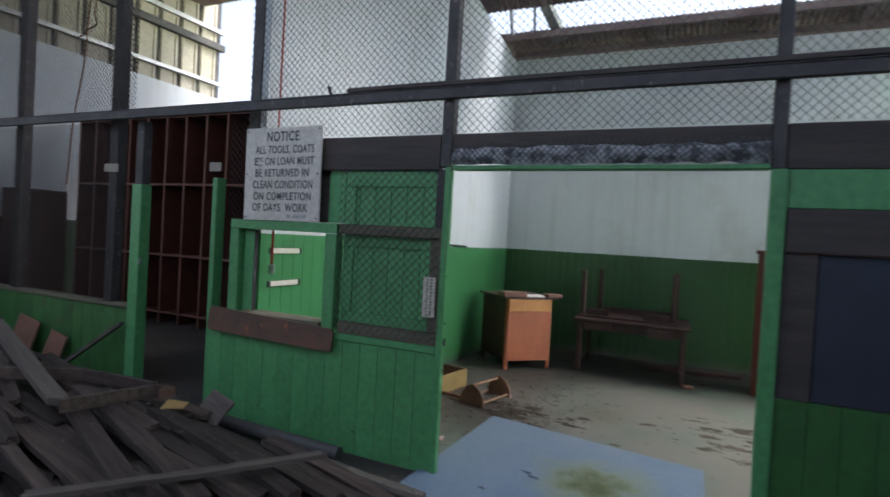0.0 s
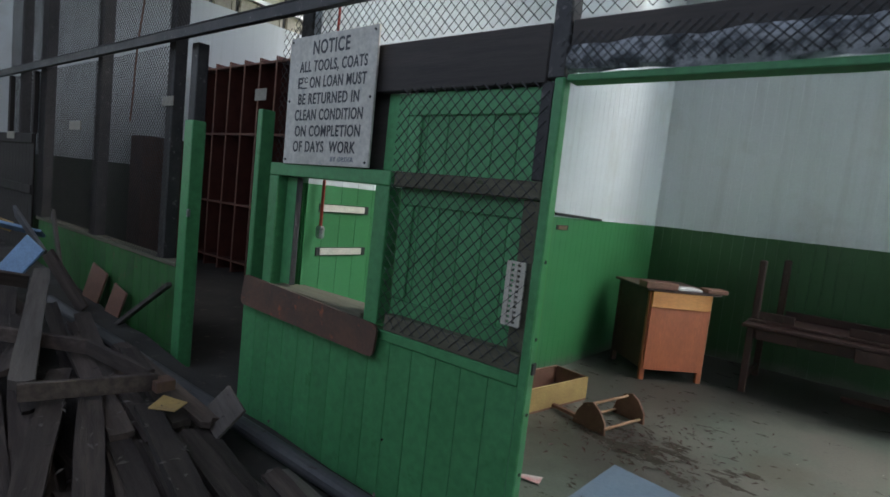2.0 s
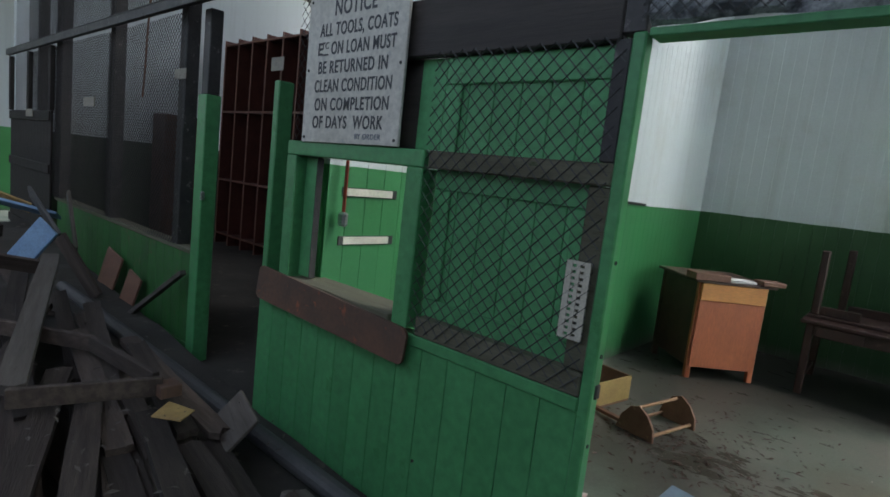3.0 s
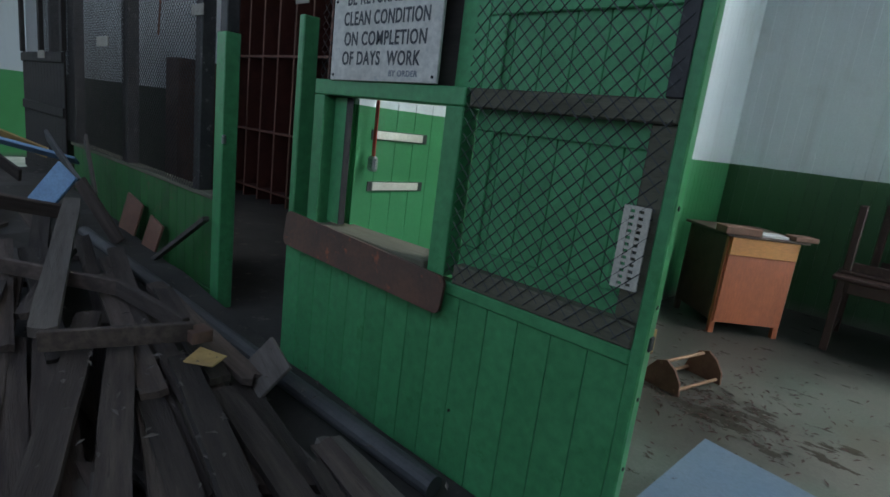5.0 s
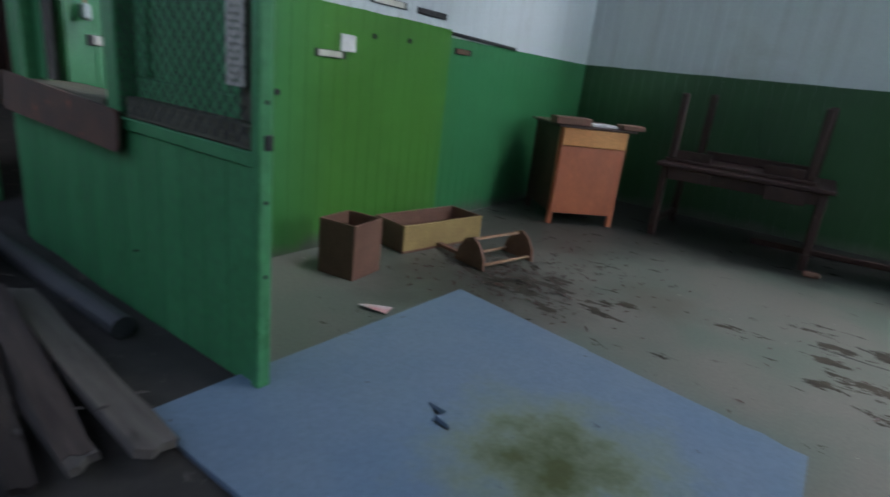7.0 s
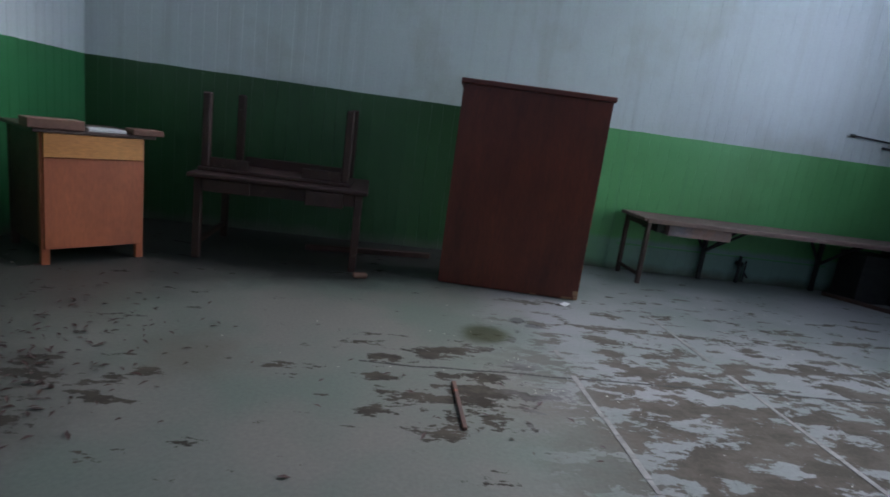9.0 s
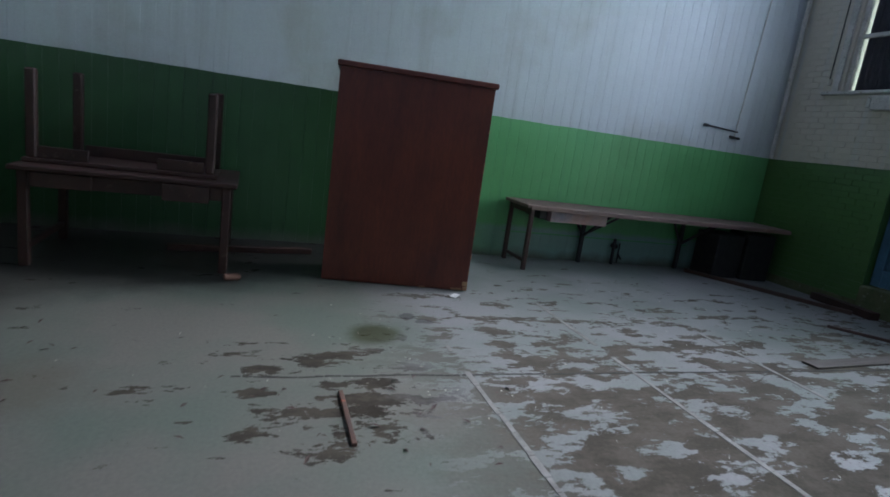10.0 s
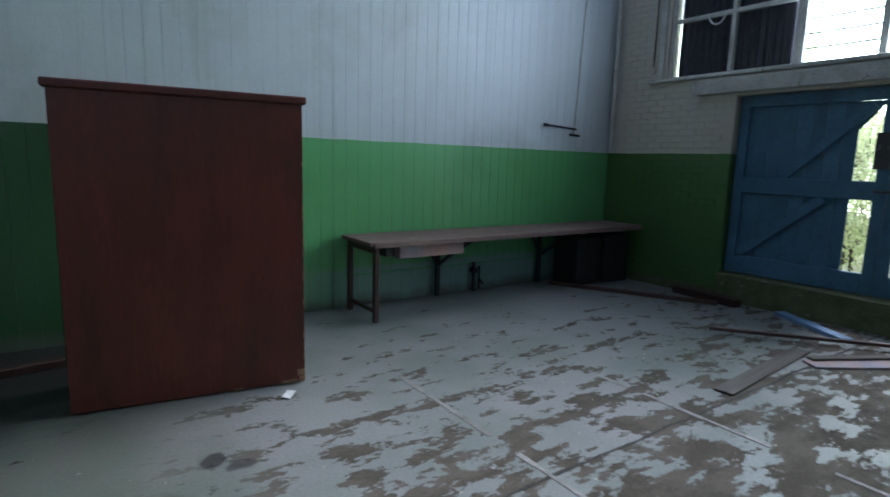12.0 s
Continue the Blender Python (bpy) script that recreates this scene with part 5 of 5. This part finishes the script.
for i in range(34):
    x1 = -1.8 - rnd.random() * 1.6
    y = 0.1 + rnd.random() * 2.5
    ang = 2.88 + rnd.uniform(-0.5, 0.6)
    ln = 0.7 + rnd.random() * 1.8
    b = (x1 + ln * math.cos(ang), min(2.7, max(-0.6, y + ln * math.sin(ang))))
    heap_plank((x1, y), b, 0.05 + rnd.random() * 0.08, 0.03, 0.32 + rnd.random() * 0.06, 0.35 + rnd.random() * 0.08, M_plank, twist=rnd.uniform(-0.2, 0.2))
for i in range(24):
    x1 = -3.8 - rnd.random() * 1.8
    y = 0.6 + rnd.random() * 2.0
    ang = 2.95 + rnd.uniform(-0.6, 0.5)
    ln = 0.8 + rnd.random() * 1.7
    b = (x1 + ln * math.cos(ang), min(2.6, y + ln * math.sin(ang)))
    heap_plank((x1, y), b, 0.06 + rnd.random() * 0.08, 0.035, 0.42 + rnd.random() * 0.2, 0.5 + rnd.random() * 0.3, M_plank, twist=rnd.uniform(-0.5, 0.5))
bm = bmesh.new()
n = 26
g = {}
for i in range(n + 1):
    for j in range(n + 1):
        x, y = -9.2 + 7.9 * i / n, -0.8 + 4.0 * j / n
        f = min(1.0, 2.2 * (1 - i / n), 3.0 * j / n, 1.0)
        z = HALL + 0.003 + f * (0.04 + 0.055 * max(0, -x - 2.4)) + 0.05 * f * noise.noise(Vector((x * 2.2, y * 2.2, 3)))
        g[i, j] = bm.verts.new((x, y, max(HALL + 0.002, z)))
for i in range(n):
    for j in range(n):
        bm.faces.new((g[i, j], g[i + 1, j], g[i + 1, j + 1], g[i, j + 1]))
tagged(part("rubble", bm, M_hall, None), "dark rubble and dirt under the timber heap", "rubble", kind="stuff")

for i in range(22):
    y = 1.25 + i * 0.065
    x1 = -1.32 - rnd.random() * 0.45
    ln = 0.9 + rnd.random() * 1.0
    b = (x1 - ln, min(2.75, y + ln * rnd.uniform(-0.05, 0.4)))
    heap_plank((x1, y), b, 0.05 + rnd.random() * 0.05, 0.025, 0.30 + rnd.random() * 0.05, 0.36 + rnd.random() * 0.12, M_plank_pale if i % 5 == 0 else M_plank, twist=rnd.uniform(-0.3, 0.3))

# planks that stand out from the heap
heap_plank((-1.27, 2.78), (-2.56, 2.84), 0.13, 0.03, 0.335, 0.40, M_plank_pale, "pale dusty plank lying beside the partition", 0.25)
heap_plank((-1.35, 2.62), (-2.75, 2.66), 0.085, 0.03, 0.33, 0.42, M_plank_pale, "pale grey plank lying beside the partition", -0.2)
heap_plank((-1.62, 2.42), (-3.0, 2.58), 0.11, 0.04, 0.38, 0.50, M_plank)
heap_plank((-1.75, 2.20), (-3.25, 2.50), 0.11, 0.05, 0.45, 0.58, M_plank)
heap_plank((-2.05, 1.85), (-3.6, 2.36), 0.11, 0.05, 0.50, 0.60, M_plank)
heap_plank((-2.10, 1.62), (-3.9, 2.30), 0.11, 0.05, 0.50, 0.62, M_plank)
heap_plank((-3.5, 2.02), (-5.47, 2.61), 0.11, 0.05, 0.70, 0.93, M_plank_pale, "long pale grey plank sloping up the heap")
heap_plank((-2.62, 1.32), (-1.79, 2.51), 0.07, 0.025, 0.60, 0.58, M_plank_pale, "long pale plank thrown across the heap")
heap_plank((-1.56, 2.29), (-1.05, 2.34), 0.06, 0.02, 0.36, 0.32, M_plank_pale, "short pale plank beside the landing")
arm = thing("bent_frame", "grey timber frame of two joined boards lying on the heap", "frame")
part("board", beam((-3.47, 2.00, 0.69), (-3.26, 2.56, 0.70), 0.035, 0.09, 0.004), M_plank, arm)
part("board", beam((-4.66, 2.03, 0.72), (-3.97, 2.46, 0.72), 0.035, 0.085, 0.004), M_plank, arm)
part("board", beam((-3.97, 2.46, 0.72), (-3.31, 2.55, 0.71), 0.035, 0.085, 0.004), M_plank, arm)
part("rusty_end", solid(-3.30, -3.20, 2.53, 2.63, 0.655, 0.715, 0.004), M_rust, arm, "rusty steel end bracket")
single("grey_pipe", rod((-6.12, 2.84, 0.54), (-2.08, 3.05, 0.335), 0.048, 14), M_pipe, "long dusty grey pipe lying along the partition", "pipe")
single("flat_plate", solid(-0.13, 0.13, -0.10, 0.10, -0.010, 0.010, 0.004), M_plank_pale, "flat grey board tilted on the pipe", "board", at=pose(-3.0, 2.80, 0.56, 50, 12, -10))
single("card_scrap", sagging(solid(-0.08, 0.08, -0.05, 0.05, 0, 0.010, 0.003), 0.03, 7), M_box_yellow, "crumpled yellow card on the planks", "litter", at=pose(-3.12, 2.56, 0.61, 8, 5, 30))
single("leaning_stick", beam((-5.45, 3.12, 0.40), (-4.68, 3.24, 0.93), 0.05, 0.035), M_plank_pale, "grey stick leaning on the low green wall", "stick")
single("brown_board", solid(-0.16, 0.16, -0.01, 0.01, 0, 0.36, 0.004), M_box_brown, "brown board leaning on the low green wall", "board", at=pose(-6.15, 3.17, 0.48, -10, 12, 3))
single("brown_board", solid(-0.12, 0.12, -0.01, 0.01, 0, 0.30, 0.004), M_box_brown, "small brown board leaning on the low green wall", "board", at=pose(-5.65, 3.18, 0.44, -10, 14, 3))
single("blue_board", solid(-0.13, 0.13, -0.015, 0.015, -0.21, 0.21, 0.006), M_bluebox, "faded blue board lying on the heap", "board", at=pose(-6.48, 2.70, 0.85, -22, 28, 20))
for i, (x, y, z, rx, ry, rz, w, mt) in enumerate(((-7.0, 2.9, 1.05, 20, 30, 10, 0.5, M_pipe), (-7.4, 2.7, 1.10, 60, 10, 50, 0.6, M_bluebox), (-6.9, 3.1, 1.0, 10, 60, 0, 0.4, M_plank_pale), (-6.0, 2.2, 0.85, 30, 10, 70, 0.6, M_plank), (-7.8, 2.4, 1.05, 15, 25, 30, 0.7, M_plank), (-6.8, 2.0, 0.95, 40, 0, 20, 0.5, M_box_brown), (-8.6, 2.7, 1.1, 30, 20, 60, 0.6, M_box_yellow), (-5.9, 2.9, 0.75, 10, 50, 30, 0.4, M_plank))):
    single("scrap_board", solid(-w * 0.75, w * 0.75, -0.015, 0.015, -0.07, 0.07, 0.005), mt, "scrap board thrown on top of the heap", "board", "scrap on the heap", at=pose(x, y, z, rx, ry, rz))
single("rag", sagging(solid(-0.06, 0.06, -0.04, 0.04, 0, 0.03, 0.01), 0.02, 22), M_bluebox, "crumpled blue rag beside the landing", "rag", at=pose(-1.24, 2.55, 0.29, 0, 0, 30))
single("rag", sagging(solid(-0.05, 0.05, -0.03, 0.03, 0, 0.03, 0.01), 0.02, 22), M_red, "crumpled red rag beside the landing", "rag", at=pose(-1.14, 2.64, 0.29, 0, 0, 10))

# ---- outdoors ----
bm = bmesh.new()
s = 400
v = [bm.verts.new(p) for p in ((-s, -s, -0.25), (s, -s, -0.25), (s, s, -0.25), (-s, s, -0.25))]
bm.faces.new(v)
structure("ground", bm, M_ground, "ground of leaf litter and grass")


# added emissive sheet beyond the trees; its glow lights the room through the door
M_far, ft, fb = nodes_of("glowing backdrop behind the trees")
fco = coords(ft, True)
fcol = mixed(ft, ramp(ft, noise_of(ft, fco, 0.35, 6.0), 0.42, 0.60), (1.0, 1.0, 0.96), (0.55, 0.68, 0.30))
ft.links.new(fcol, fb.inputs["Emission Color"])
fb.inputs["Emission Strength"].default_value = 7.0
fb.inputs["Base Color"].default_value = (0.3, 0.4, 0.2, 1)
structure("backdrop", solid(27.0, 27.2, -14, 30, -0.25, 9.0, 0), M_far, "added glowing backdrop standing for bright sky and far foliage")


def shrub(x, y, h, r, seed, n=900, leaf=0.045):
    """A shrub or small tree: tapered stems with forks and a loose crown of small leaves."""
    rn = random.Random(seed)
    ob = thing("tree", "sunlit leafy small tree with thin bare twigs outside the doors", "tree", "trees outside", at=pose(x, y, -0.25))
    bm = bmesh.new()
    tips = []

    def grow(p, d, ln, rad, depth):
        q = p + d * ln
        bar(bm, p, q, rad, 6, rad * 0.6)
        if depth == 0:
            tips.append(q)
            return
        for k in range(3 if depth > 1 else 2):
            nd = (d + Vector((rn.uniform(-0.8, 0.8), rn.uniform(-0.8, 0.8), rn.uniform(-0.25, 0.6)))).normalized()
            grow(q, nd, ln * rn.uniform(0.55, 0.8), rad * 0.55, depth - 1)
            tips.append(q)
    for k in range(3):
        grow(Vector((rn.uniform(-0.15, 0.15), rn.uniform(-0.15, 0.15), 0)), Vector((rn.uniform(-0.4, 0.4), rn.uniform(-0.4, 0.4), 1)).normalized(), h * 0.32, 0.045, 3)
    part("trunk", bm, M_bark, ob)
    verts, faces = [], []
    for k in range(n):
        if rn.random() < 0.4:
            c = Vector((rn.gauss(0, r * 0.75), rn.gauss(0, r * 0.75), rn.uniform(0.2, h * 0.75)))
        else:
            c = rn.choice(tips) + Vector((rn.gauss(0, r * 0.32), rn.gauss(0, r * 0.32), rn.gauss(0, r * 0.26)))
        if c.z < 0.05:
            c.z = 0.05 + rn.random() * 0.3
        a = Vector((rn.gauss(0, 1), rn.gauss(0, 1), rn.gauss(0, 1))).normalized()
        b = a.orthogonal().normalized()
        s1 = leaf * rn.uniform(0.6, 1.4)
        i = len(verts)
        verts += [c - a * s1, c + b * s1 * 0.45, c + a * s1, c - b * s1 * 0.45]
        faces.append((i, i + 1, i + 2, i + 3))
    me = bpy.data.meshes.new("crown")
    me.from_pydata([tuple(p) for p in verts], [], faces)
    me.materials.append(M_leaf)
    crown = new("crown", me)
    crown.parent = ob
    return ob


for x, y, h, r, seed, n in ((12.0, 7.4, 2.6, 1.0, 1, 2600), (12.6, 5.4, 2.4, 1.1, 2, 2600), (12.2, 9.2, 3.0, 1.1, 3, 2600), (13.5, 6.4, 3.4, 1.4, 4, 4200), (14.0, 8.8, 3.6, 1.4, 5, 4200), (13.2, 4.0, 3.0, 1.3, 6, 3200), (16.5, 7.4, 4.0, 1.7, 7, 4500), (18.5, 10.5, 4.5, 2.0, 8, 4500), (19.0, 5.0, 4.5, 2.0, 9, 4500), (22.0, 8.0, 5.0, 2.2, 10, 5000), (21.0, 13.0, 5.0, 2.2, 13, 4500), (12.2, 8.2, 1.5, 1.1, 15, 2200)):
    shrub(x, y, h, r, seed, n, 0.045 if x < 15 else 0.07)

# ---- boards and bricks of the walls ----
def grooved(width, t):
    """A board with chamfered long edges, one unit high, its face towards -y."""
    bm = bmesh.new()
    c = 0.0012
    prof = [(0.0006, 0.0), (0.0006, -t + c), (0.0006 + c, -t), (width - c - 0.0006, -t), (width - 0.0006, -t + c), (width - 0.0006, 0.0)]
    lo = [bm.verts.new((x, y, 0)) for x, y in prof]
    hi = [bm.verts.new((x, y, 1)) for x, y in prof]
    for i in range(6):
        j = (i + 1) % 6
        bm.faces.new((lo[i], lo[j], hi[j], hi[i]))
    bm.faces.new(lo[::-1])
    bm.faces.new(hi)
    return bm


bw = 0.1366
me = mesh_of("board", grooved(bw, 0.018), M_back)
n = int((EX - WX) / bw)
bw2 = (EX - WX) / n
for i in range(n):
    shared("board", me, wall_north, Matrix.Translation((WX + i * bw2, BY + 0.0175, 0)) @ Matrix.Diagonal((bw2 / bw, 1, 5.3, 1)))
me = mesh_of("board", grooved(bw, 0.018), M_west)
y = 3.345
while y < BY - 0.02:
    w = min(bw, BY - y)
    shared("board", me, wall_west, Matrix.Translation((WX - 0.0175, y, 0)) @ Matrix.Rotation(radians(90), 4, "Z") @ Matrix.Diagonal((w / bw, 1, roof_z(y + w) - 0.08, 1)))
    y += bw
me = mesh_of("brick", solid(0.0, 0.012, 0.003, 0.227, 0.003, 0.073, 0.003), M_east)
rnd = random.Random(4)
row = 0
z = 0.12
while z < 2.66:
    y = 8.01 - (0.115 if row % 2 else 0)
    while y < BY - 0.24:
        if y >= 8.0:
            shared("brick", me, wall_east, Matrix.Translation((EX + 0.006 + rnd.uniform(-0.0015, 0.0015), y, z)))
        y += 0.232
    z += 0.078
    row += 1
while z < 5.2:
    y = 9.06 + (0.115 if row % 2 else 0)
    while y < BY - 0.24:
        shared("brick", me, wall_east, Matrix.Translation((EX + 0.006 + rnd.uniform(-0.0015, 0.0015), y, z)))
        y += 0.232
    z += 0.078
    row += 1
